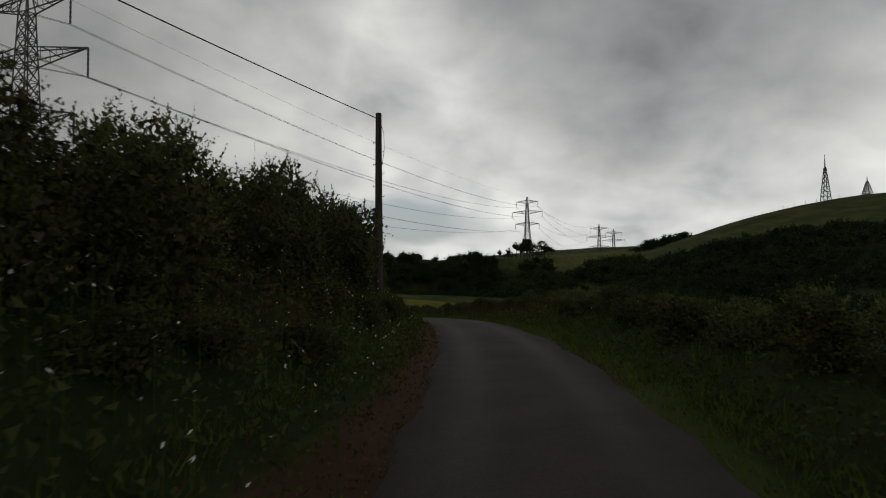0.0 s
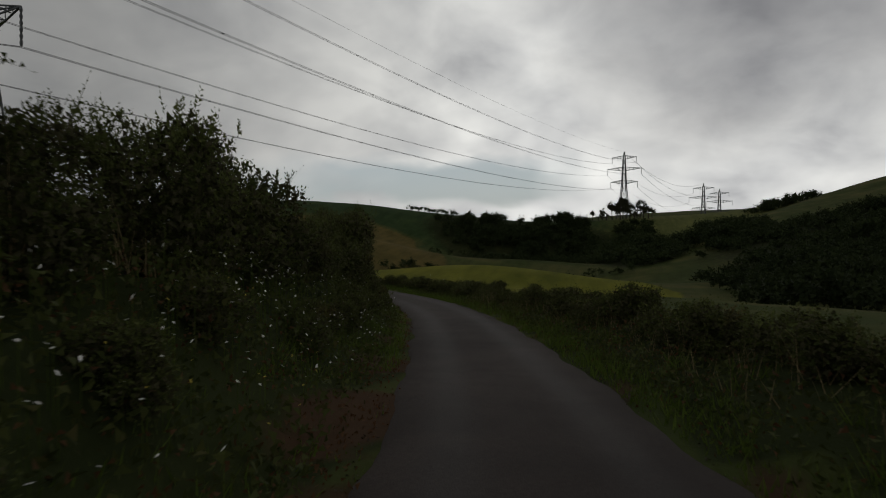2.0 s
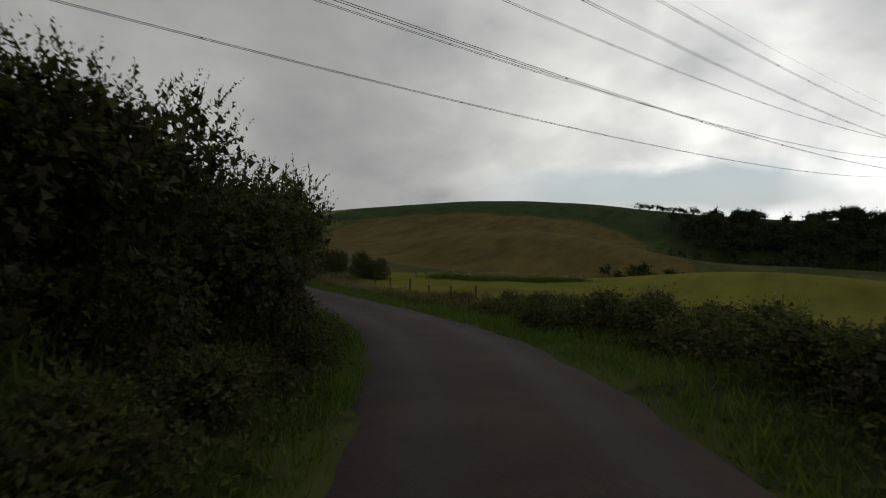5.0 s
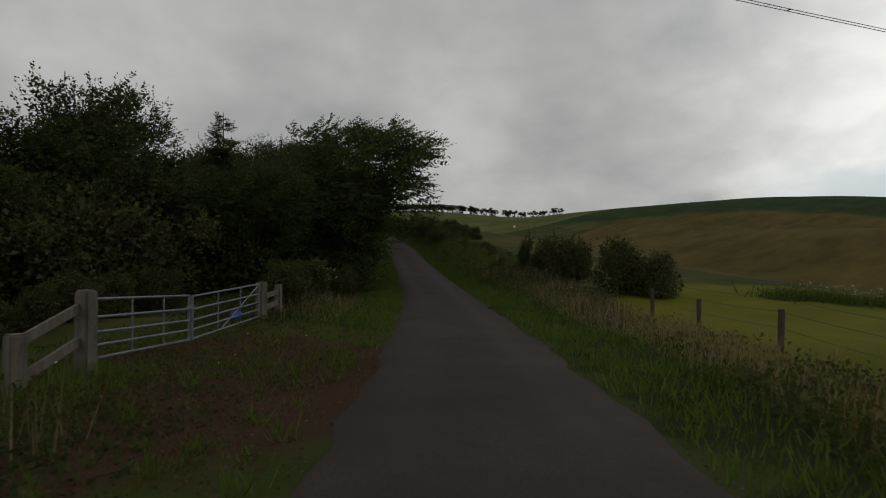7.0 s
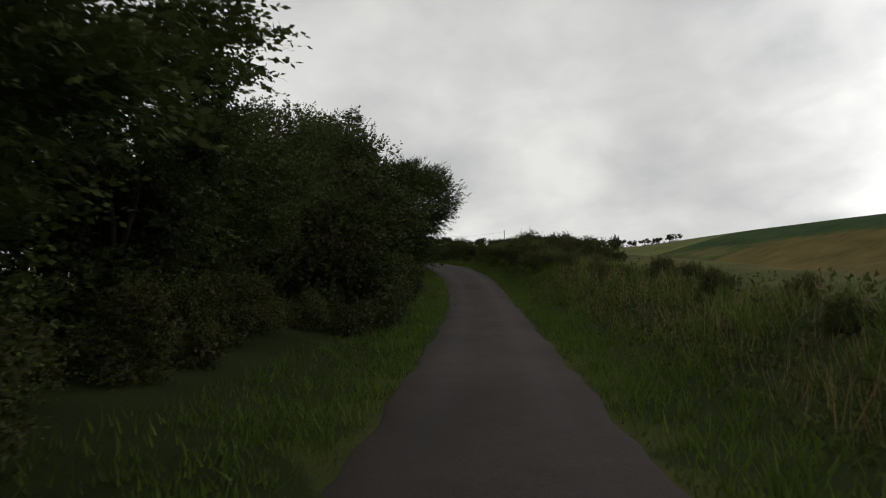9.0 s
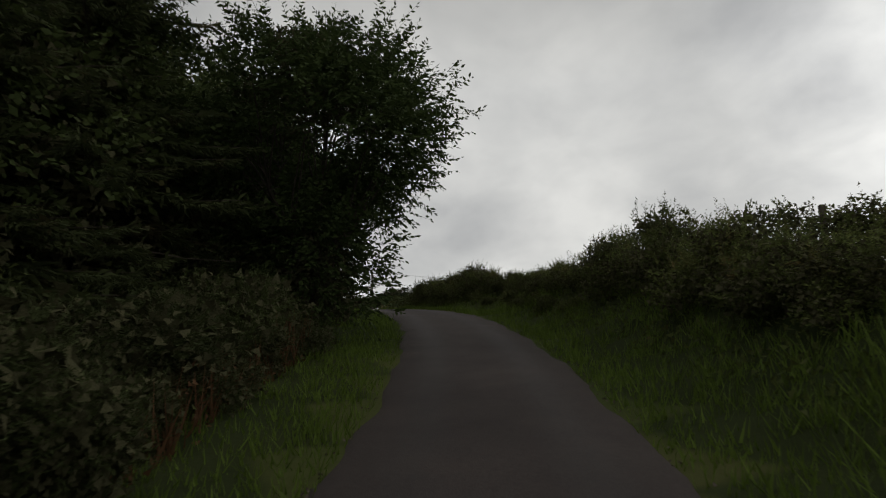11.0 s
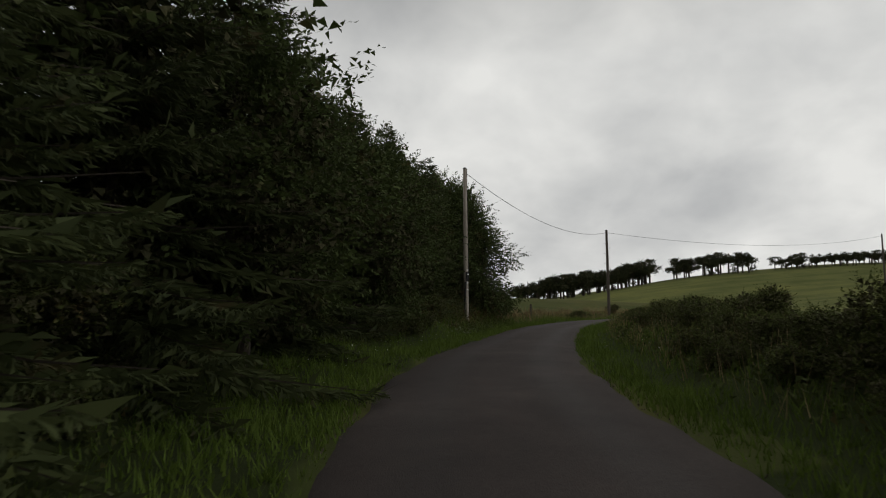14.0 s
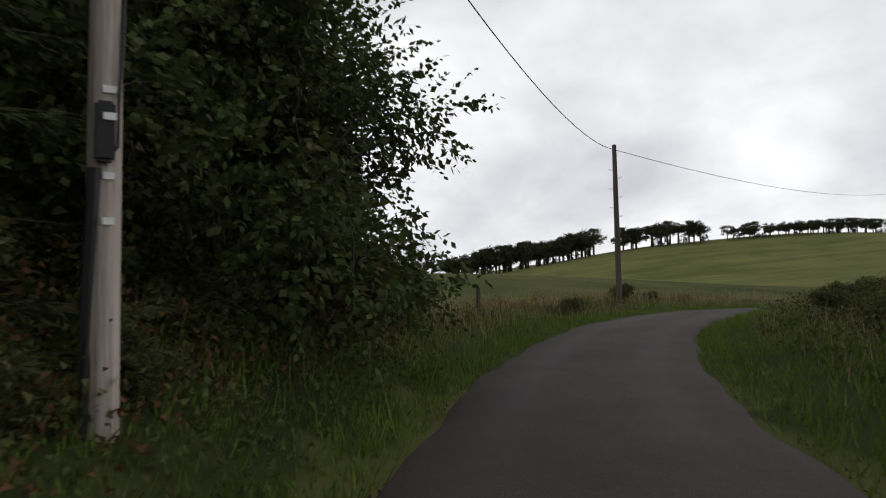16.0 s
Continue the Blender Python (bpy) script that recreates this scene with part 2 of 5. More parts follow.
BARK = plain_material("bark", (0.020, 0.016, 0.012), (0.075, 0.060, 0.045), 3.0, 0.95, 0.02, stretch=(1, 1, 0.25))
POLE_WOOD = plain_material("pole_timber", (0.16, 0.138, 0.115), (0.40, 0.35, 0.30), 5.0, 0.9, 0.004, stretch=(3, 3, 0.12))
POLE_DARK = plain_material("creosoted_timber", (0.030, 0.024, 0.019), (0.085, 0.070, 0.056), 5.0, 0.9, 0.004, stretch=(3, 3, 0.12))
FENCE_WOOD = plain_material("weathered_timber", (0.07, 0.062, 0.05), (0.20, 0.175, 0.145), 6.0, 0.92, 0.004, stretch=(2, 2, 0.3))
GALVANISED = plain_material("galvanised_steel", (0.11, 0.125, 0.14), (0.22, 0.24, 0.265), 10.0, 0.55, 0.001, 0.4)
LATTICE = plain_material("pylon_steel", (0.07, 0.075, 0.08), (0.14, 0.145, 0.15), 1.0, 0.7, 0.001, 0.3)
CABLE = plain_material("cable", (0.03, 0.03, 0.032), (0.06, 0.06, 0.063), 4.0, 0.6, 0.001, 0.2)
PLASTIC = plain_material("black_plastic", (0.010, 0.010, 0.011), (0.020, 0.020, 0.021), 9.0, 0.5, 0.001)
TAG = plain_material("white_label", (0.55, 0.55, 0.54), (0.78, 0.78, 0.76), 9.0, 0.6, 0.001)

# ---------------------------------------------------------------- mesh helpers
def mesh_object(name, verts, faces, mat, parent=None, label="", smooth=False):
    me = bpy.data.meshes.new(name)
    me.from_pydata([tuple(v) for v in verts] if not isinstance(verts, np.ndarray) else verts.tolist(), [], faces if isinstance(faces, list) else faces.tolist())
    me.materials.append(mat)
    if smooth:
        me.polygons.foreach_set("use_smooth", [True] * len(me.polygons))
    ob = new(name, me)
    if parent:
        ob.parent = parent
    if label:
        ob["label"] = label
    return ob


def part(name, bm, mat, parent, label=""):
    me = bpy.data.meshes.new(name)
    bm.to_mesh(me)
    bm.free()
    me.materials.append(mat)
    ob = new(name, me)
    ob.parent = parent
    if label:
        ob["label"] = label
    return ob


def thing(name, place, label, category, group="", kind="", turn=0.0):
    ob = new(name)
    ob.empty_display_size = 0.2
    ob.matrix_basis = pose(*place, 0, 0, turn)
    return tagged(ob, label, category, group, kind)


def quads_mesh(name, v, mat, parent=None):
    """v: leaves x corners x 3, each leaf a face of its own."""
    n, m = v.shape[:2]
    me = bpy.data.meshes.new(name)
    me.vertices.add(n * m)
    me.vertices.foreach_set("co", np.ascontiguousarray(v, np.float32).ravel())
    me.loops.add(n * m)
    me.loops.foreach_set("vertex_index", np.arange(n * m, dtype=np.int32))
    me.polygons.add(n)
    me.polygons.foreach_set("loop_start", np.arange(0, n * m, m, dtype=np.int32))
    me.update(calc_edges=True)
    me.materials.append(mat)
    ob = new(name, me)
    if parent:
        ob.parent = parent
    return ob


def tube(bm, pts, radii, sides=7):
    """A tapered limb along pts."""
    rings = []
    for i, (p, r) in enumerate(zip(pts, radii)):
        a = Vector(pts[min(i + 1, len(pts) - 1)]) - Vector(pts[max(i - 1, 0)])
        q = a.to_track_quat("Z", "Y")
        rings.append([bm.verts.new(Vector(p) + q @ Vector((r * math.cos(k * 2 * math.pi / sides), r * math.sin(k * 2 * math.pi / sides), 0))) for k in range(sides)])
    for a, b in zip(rings, rings[1:]):
        for k in range(sides):
            bm.faces.new((a[k], a[(k + 1) % sides], b[(k + 1) % sides], b[k]))
    bm.faces.new(rings[0][::-1])
    bm.faces.new(rings[-1])


def bar(bm, a, b, w, h=None):
    """A square bar from a to b."""
    a, b, h = Vector(a), Vector(b), h or w
    q = (b - a).to_track_quat("Z", "Y")
    m = Matrix.Translation((a + b) / 2) @ q.to_matrix().to_4x4() @ Matrix.Diagonal((w, h, (b - a).length, 1))
    bmesh.ops.create_cube(bm, size=1.0, matrix=m)


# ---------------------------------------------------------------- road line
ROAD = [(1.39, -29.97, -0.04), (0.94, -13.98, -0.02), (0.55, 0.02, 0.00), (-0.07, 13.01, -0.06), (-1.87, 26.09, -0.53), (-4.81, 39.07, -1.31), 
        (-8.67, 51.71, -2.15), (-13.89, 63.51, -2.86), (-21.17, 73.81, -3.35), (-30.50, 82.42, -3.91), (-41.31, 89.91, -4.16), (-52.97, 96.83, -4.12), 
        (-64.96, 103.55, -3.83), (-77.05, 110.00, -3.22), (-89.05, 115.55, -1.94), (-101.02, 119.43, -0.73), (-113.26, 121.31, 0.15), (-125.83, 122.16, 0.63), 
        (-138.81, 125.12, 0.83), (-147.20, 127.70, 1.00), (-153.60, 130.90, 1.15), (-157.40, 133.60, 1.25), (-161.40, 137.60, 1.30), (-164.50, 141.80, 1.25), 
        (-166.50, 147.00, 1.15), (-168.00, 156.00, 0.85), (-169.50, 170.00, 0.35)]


def spline(points, step=0.5):
    p = np.array(points, float)
    p = np.vstack([2 * p[0] - p[1], p, 2 * p[-1] - p[-2]])
    out = []
    for i in range(1, len(p) - 2):
        n = max(2, int(np.linalg.norm(p[i + 1] - p[i]) / step))
        u = np.arange(n)[:, None] / n
        out.append(0.5 * (2 * p[i] + (p[i + 1] - p[i - 1]) * u + (2 * p[i - 1] - 5 * p[i] + 4 * p[i + 1] - p[i + 2]) * u**2
                          + (3 * p[i] - p[i - 1] - 3 * p[i + 1] + p[i + 2]) * u**3))
    out.append(p[-2:-1])
    return np.vstack(out)


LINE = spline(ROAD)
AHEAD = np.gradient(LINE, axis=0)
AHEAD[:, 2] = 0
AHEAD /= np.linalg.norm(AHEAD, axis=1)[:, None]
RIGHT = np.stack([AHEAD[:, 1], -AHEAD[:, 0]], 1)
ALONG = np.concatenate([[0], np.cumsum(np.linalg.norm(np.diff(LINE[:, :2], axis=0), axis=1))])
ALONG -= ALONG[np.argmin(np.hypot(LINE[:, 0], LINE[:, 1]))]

HALF_WIDTH = np.array([(-30, 1.33), (30, 1.36), (45, 1.5), (78, 1.66), (92, 1.57), (102, 1.5), (115, 1.32), (147, 1.36), (168, 1.6), (182, 1.75), (195, 1.8), (208, 1.7), (300, 1.6)])


def half(s):
    return np.interp(s, HALF_WIDTH[:, 0], HALF_WIDTH[:, 1])


# distance along the road, verge width, bank height, bank run
BANK_LEFT = np.array([(-30, 0.5, 1.5, 2.0), (50, 0.5, 1.5, 2.0), (70, 0.8, 1.2, 2.0), (84, 1.2, 0.5, 2.0), (92, 0.8, 0.08, 2.0), (102, 0.8, 0.1, 2.0), (112, 1.7, 0.3, 2.0),
                      (130, 1.6, 0.5, 2.2), (148, 2.2, 0.4, 3.0), (180, 2.0, 0.3, 2.5), (200, 1.3, 0.45, 2.0), (208, 0.8, 0.75, 1.6), (218, 0.8, 0.75, 1.6), (226, 1.2, 0.4, 2.2), (300, 1.3, 0.3, 2.5)])
BANK_RIGHT = np.array([(-30, 0.5, 0.5, 1.6), (35, 0.5, 0.45, 1.6), (58, 0.9, 0.2, 1.6), (75, 1.2, -0.1, 2.0), (110, 1.3, -0.1, 2.2), (125, 1.2, 0.9, 2.5), (147, 1.0, 1.5, 2.6),
                       (170, 1.0, 1.2, 2.5), (195, 0.8, 0.7, 2.2), (215, 0.7, 0.4, 2.0), (300, 0.7, 0.4, 2.0)])
# hills: centre, height, reach across and deep, turn
NEAR_HILLS = [(-302.8, 215.7, 8.2, 28.4, 54.9, 8.5), (-64.2, 194.4, 12.4, 33.5, 20.0, 29.8), (-29.9, 232.5, -15.8, 36.6, 81.5, 3.8), (92.1, 205.2, 5.6, 52.9, 35.6, 0.3), (-21.5, 223.8, 7.8, 20.0, 20.0, -0.1),
         (-55.0, 15.0, 0.9, 45.0, 50.0, 0.0), (-120.0, 60.0, 2.9, 60.0, 40.0, 0.0), (-199.7, 134.6, 7.9, 34.9, 47.5, 0.1), (-170.4, 217.8, -1.8, 52.8, 42.7, -1.5), (-24.3, 140.9, 8.3, 20.0, 20.0, 0.1)]
FAR_HILLS = [(-440.4, 323.4, 27.6, 118.4, 125.9, -0.8), (-52.3, 363.9, 18.7, 144.5, 63.5, 7.9), (-179.5, 297.9, 12.1, 72.7, 52.0, 11.1), (-247.7, 419.3, -2.5, 119.8, 91.4, 29.8), (60.8, 432.1, -3.4, 110.2, 53.7, -1.3),
         (182.5, 337.8, 36.9, 77.0, 98.4, -5.3), (348.8, 187.3, 44.4, 92.6, 100.8, -1.9), (-1100.0, 1100.0, 60.0, 350.0, 300.0, 0.0), (300.0, 1400.0, 60.3, 400.0, 300.0, 0.0), (1000.0, 500.0, 60.0, 300.0, 300.0, 0.0),
         (-1300.0, -600.0, 50.0, 400.0, 300.0, 0.0), (100.0, -700.0, 49.1, 500.0, 300.0, 0.0), (1.5, 322.4, -15.7, 60.6, 20.0, 19.9), (256.1, 254.7, 4.7, 43.2, 44.8, -0.1)]


def step01(x):
    x = np.clip(x, 0, 1)
    return x * x * (3 - 2 * x)


def near_road(x, y):
    """Nearest place of the road line: its index and the distance to the right of it."""
    x, y = np.atleast_1d(np.asarray(x, float)), np.atleast_1d(np.asarray(y, float))
    idx = np.empty(len(x), int)
    for i in range(0, len(x), 20000):
        idx[i:i + 20000] = np.argmin((x[i:i + 20000, None] - LINE[None, :, 0])**2 + (y[i:i + 20000, None] - LINE[None, :, 1])**2, 1)
    dx, dy = x - LINE[idx, 0], y - LINE[idx, 1]
    side = dx * RIGHT[idx, 0] + dy * RIGHT[idx, 1]
    return idx, np.where(side < 0, -1, 1) * np.hypot(dx, dy)


def lump(x, y, size):
    return (np.sin(x / size * 1.7 + 0.6 * np.sin(y / size * 2.3)) + np.sin(y / size * 2.1 + 1.3 + 0.7 * np.sin(x / size * 1.3))) * 0.5


def land(x, y):
    z = -6.0 + 0.4 * lump(x, y, 22.0)
    for hx, hy, h, rx, ry, turn in NEAR_HILLS + FAR_HILLS:
        c, s = math.cos(radians(turn)), math.sin(radians(turn))
        dx, dy = x - hx, y - hy
        z = z + h * np.exp(-0.5 * (((dx * c + dy * s) / rx)**2 + ((dy * c - dx * s) / ry)**2))
    return z


def ground_z(x, y, found=None):
    x, y = np.atleast_1d(np.asarray(x, float)), np.atleast_1d(np.asarray(y, float))
    idx, side = found or near_road(x, y)
    s, d = ALONG[idx], np.abs(side)
    get = lambda k: np.where(side < 0, np.interp(s, BANK_LEFT[:, 0], BANK_LEFT[:, k]), np.interp(s, BANK_RIGHT[:, 0], BANK_RIGHT[:, k]))
    verge, high, run, edge = get(1), get(2), get(3), half(s)
    z = LINE[idx, 2] - 0.05 + 0.06 * step01((d - edge) / 0.5) + high * step01((d - edge - verge) / run)
    rough = step01((d - edge) / 1.0)
    z = z + rough * (0.05 * lump(x, y, 0.9) + 0.10 * lump(x, y, 2.7))
    w = step01((d - 6) / 42)
    return z * (1 - w) + land(x, y) * w


def at_road(s, side):
    """The place side metres to the right of the road line at the distance s along it."""
    i = int(np.argmin(np.abs(ALONG - s)))
    return LINE[i, 0] + RIGHT[i, 0] * side, LINE[i, 1] + RIGHT[i, 1] * side


def on_ground(x, y, sink=0.0):
    return (x, y, float(ground_z(x, y)[0]) - sink)


def heading(s):
    i = int(np.argmin(np.abs(ALONG - s)))
    return math.degrees(math.atan2(-AHEAD[i, 0], AHEAD[i, 1]))


def blob(x, y, cx, cy, rx, ry, turn=0.0):
    c, s = math.cos(radians(turn)), math.sin(radians(turn))
    dx, dy = x - cx, y - cy
    r = np.sqrt(((dx * c + dy * s) / rx)**2 + ((dy * c - dx * s) / ry)**2)
    return np.clip(1.5 - r, 0, 1)


MEADOW = [(-49, 103), (-45, 119), (-33, 152), (-20, 166), (2, 150), (9, 118), (6, 88), (-2, 66), (-13, 64), (-24, 78), (-37, 91)]
HAY = [(-86, 113), (-47, 119), (-38, 150), (-42, 196), (-58, 240), (-80, 296), (-97, 296), (-114, 288), (-131, 278), (-150, 270), (-172, 258), (-200, 243), (-205, 205), (-170, 160), (-122, 130)]


def inside(x, y, poly, soft=5.0):
    """1 inside the outline of a field, 0 outside, with a soft edge."""
    hit, near = np.zeros(len(x), bool), np.full(len(x), 1e9)
    for (x0, y0), (x1, y1) in zip(poly, poly[1:] + poly[:1]):
        hit ^= ((y0 > y) != (y1 > y)) & (x < (x1 - x0) * (y - y0) / (y1 - y0 + 1e-9) + x0)
        u = np.clip(((x - x0) * (x1 - x0) + (y - y0) * (y1 - y0)) / ((x1 - x0)**2 + (y1 - y0)**2), 0, 1)
        near = np.minimum(near, np.hypot(x - x0 - u * (x1 - x0), y - y0 - u * (y1 - y0)))
    return np.clip(0.5 + np.where(hit, near, -near) / soft, 0, 1)


def make_ground():
    def axis(a, b, step):
        inner = np.arange(a, b, step)
        grow = np.cumsum(step * 1.07**np.arange(1, 140))
        grow = grow[grow < 3400]
        return np.concatenate([a - grow[::-1], inner, inner[-1] + grow])
    gx, gy = axis(-174, 16, 0.9), axis(-14, 158, 0.9)
    X, Y = [a.ravel() for a in np.meshgrid(gx, gy)]
    found = near_road(X, Y)
    Z = ground_z(X, Y, found)
    nx, ny = len(gx), len(gy)
    i = (np.arange(ny - 1)[:, None] * nx + np.arange(nx - 1)).ravel()
    faces = np.stack([i, i + 1, i + nx + 1, i + nx], 1)
    ob = mesh_object("ground", np.stack([X, Y, Z], 1), faces, GROUND, smooth=True)
    s, side = ALONG[found[0]], found[1]
    far = np.abs(side) > 7
    fields = {
        "meadow": inside(X, Y, MEADOW) * (side > 4.5),
        "hay": inside(X, Y, HAY) * (side > 12),
        "crop": blob(X, Y, -190, 400, 230, 150, 20) * (1 - inside(X, Y, HAY)) * (Y > 225),
        "pasture": np.maximum(blob(X, Y, -330, 240, 170, 170) * far * (X < -205), blob(X, Y, 60, 380, 60, 40)),
        "wood": np.maximum.reduce([blob(X, Y, -32, 325, 50, 34), blob(X, Y, 10, 262, 18, 52), blob(X, Y, 88, 190, 62, 62, -15)]),
        # darker tone along both verges, under the hedges and into the wood
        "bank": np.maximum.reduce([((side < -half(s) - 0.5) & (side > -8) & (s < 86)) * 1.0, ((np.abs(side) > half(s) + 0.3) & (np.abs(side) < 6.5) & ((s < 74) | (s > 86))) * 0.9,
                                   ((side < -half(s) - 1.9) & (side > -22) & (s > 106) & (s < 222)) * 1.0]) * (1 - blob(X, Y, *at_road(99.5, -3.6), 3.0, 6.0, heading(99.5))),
        "soil": np.maximum(np.clip(1.25 - np.abs(np.abs(side) - half(s) - 0.2) / np.interp(s, (30, 38), (0.65, 0.3)), 0, 1) * (s < 62) * np.where(side < 0, 1.0, 0.6), blob(X, Y, *at_road(99.5, -3.4), 2.4, 4.4, heading(99.5))),
    }
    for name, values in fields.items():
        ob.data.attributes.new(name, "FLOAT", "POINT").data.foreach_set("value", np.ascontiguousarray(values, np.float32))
    return tagged(ob, "rolling grass farmland with fields, banks and hills", "ground", kind="structure")


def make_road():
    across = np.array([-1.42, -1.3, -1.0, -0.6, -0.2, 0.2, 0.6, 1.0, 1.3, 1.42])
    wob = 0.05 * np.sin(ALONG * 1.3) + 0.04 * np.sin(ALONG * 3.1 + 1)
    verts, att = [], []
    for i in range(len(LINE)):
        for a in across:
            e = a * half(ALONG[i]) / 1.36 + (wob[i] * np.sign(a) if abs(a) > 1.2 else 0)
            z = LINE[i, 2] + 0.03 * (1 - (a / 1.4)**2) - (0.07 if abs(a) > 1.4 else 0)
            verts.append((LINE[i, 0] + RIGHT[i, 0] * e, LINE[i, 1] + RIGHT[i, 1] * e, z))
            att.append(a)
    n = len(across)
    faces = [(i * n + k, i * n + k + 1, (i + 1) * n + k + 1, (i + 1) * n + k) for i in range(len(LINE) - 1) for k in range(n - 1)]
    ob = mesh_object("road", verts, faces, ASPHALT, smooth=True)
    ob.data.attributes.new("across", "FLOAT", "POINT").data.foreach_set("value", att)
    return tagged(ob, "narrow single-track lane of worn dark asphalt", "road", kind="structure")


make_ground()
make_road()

# ---------------------------------------------------------------- plants
def leaves(rng, centres, size, out=None, narrow=0.5, droop=0.0, loose=0.75, corners=3):
    """One small leaf at each centre; out: the way each leaf grows."""
    n = len(centres)
    d = rng.normal(size=(n, 3))
    if out is not None:
        d = d * loose + out
    d[:, 2] -= droop
    d /= np.linalg.norm(d, axis=1)[:, None] + 1e-9
    w = np.cross(d, rng.normal(size=(n, 3)))
    w /= np.linalg.norm(w, axis=1)[:, None] + 1e-9
    size = np.broadcast_to(size, n) * rng.uniform(0.65, 1.25, n)
    L, W = d * size[:, None], w * (size * narrow)[:, None]
    if corners == 4:
        return np.stack([centres, centres + 0.42 * L + 0.5 * W, centres + L, centres + 0.48 * L - 0.5 * W], 1)
    return np.stack([centres - 0.2 * W, centres + 0.5 * L + 0.75 * W, centres + L - 0.3 * W], 1)


def twigs(rng, base, way, length, count, size, narrow=0.5, droop=0.15, sag=0.12, corners=3):
    """Leafy twigs: leaves set alternately along each one, in a loose flat spray with a leaf at its tip."""
    n = len(base)
    way = way / (np.linalg.norm(way, axis=1)[:, None] + 1e-9)
    side = np.cross(way, rng.normal(size=(n, 3)) * 0.45 + (0, 0, 1.0))
    side /= np.linalg.norm(side, axis=1)[:, None] + 1e-9
    length = (np.broadcast_to(length, n) * rng.uniform(0.6, 1.25, n))[:, None]
    out = []
    for k in range(count):
        u = (k + 0.7) / count
        p = base + way * length * u - np.array((0, 0, 1.0)) * (sag * length * u * u)
        sign = 0.0 if k == count - 1 else (1.0 if k % 2 else -1.0)
        out.append(leaves(rng, p + rng.normal(size=(n, 3)) * size * 0.12, size * (1.15 - 0.4 * u), way * 0.75 + side * sign, narrow, droop, 0.22, corners))
    w = np.cross(way, (0.3, 0.5, 0.2)) * 0.008
    tip = base + way * length - np.array((0, 0, 1.0)) * sag * length
    out.append(np.stack([base - w, base + w, tip + w * 0.3, tip - w * 0.3][:corners], 1))
    return np.concatenate(out)


def lobes(rng, count, spread, low, high, small, large):
    """Overlapping lumps of a crown: centres and radii."""
    a = rng.uniform(0, 2 * math.pi, count)
    r = np.sqrt(rng.uniform(0, 1, count))
    z = rng.uniform(low, high, count)
    c = np.stack([np.cos(a) * r * spread[0], np.sin(a) * r * spread[1], z], 1)
    return c, rng.uniform(small, large, count)


def lobe_leaves(rng, c, rad, per, size, flat=0.8, narrow=0.5, droop=0.0, twig=0.0):
    """Leafy twigs that grow out of each lump, with depth between them."""
    out = []
    for p, r in zip(c, rad):
        count = 7
        n = max(6, int(per * r * r / (count + 1)))
        d = rng.normal(size=(n, 3))
        d /= np.linalg.norm(d, axis=1)[:, None]
        k = rng.uniform(0.3, 1.0, n)**0.5 * rng.uniform(0.78, 1.08, n)
        length = size * 3.6 + twig
        base = p + d * (r * k)[:, None] * (1, 1, flat) - d * length * 0.55
        way = d + rng.normal(size=(n, 3)) * 0.35 + (0, 0, 0.35)
        out.append(twigs(rng, base, way, length, count, size, narrow, droop))
    return np.concatenate(out)


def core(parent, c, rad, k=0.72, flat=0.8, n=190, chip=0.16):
    """Added fill inside a crown: its shade put into dull brown leaf chips behind the outer leaves."""
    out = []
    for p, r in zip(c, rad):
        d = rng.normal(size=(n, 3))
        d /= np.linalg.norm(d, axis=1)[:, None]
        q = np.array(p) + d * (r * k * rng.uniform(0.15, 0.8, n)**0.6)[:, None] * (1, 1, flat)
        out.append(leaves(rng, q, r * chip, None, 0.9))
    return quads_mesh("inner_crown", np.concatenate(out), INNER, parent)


def sprays(rng, bases, length, size, step, lean, narrow=0.45, bend=0.25):
    """Shoots that stand out of a crown, set with leaves that shrink towards the tip."""
    out = []
    for b in bases:
        n = max(4, int(length / step * rng.uniform(0.35, 0.95)))
        d = rng.normal(size=3) * 0.42 + lean
        d /= np.linalg.norm(d)
        side = rng.normal(size=3) * bend
        u = np.arange(n)[:, None] * step
        q = b + d * u + side * u * u / length
        turn = np.cross(d, rng.normal(size=3)) * np.where(np.arange(n) % 2, 1.0, -1.0)[:, None]
        out.append(leaves(rng, q, size * np.linspace(1.5, 0.6, n), np.tile(d, (n, 1)) * 0.8 + turn * 0.8, narrow, 0.0, 0.3))
        w = np.cross(d, (0.3, 0.5, 0.2)) * 0.010
        out.append(np.stack([b - w, b + w, q[-1]])[None])
    return np.concatenate(out)


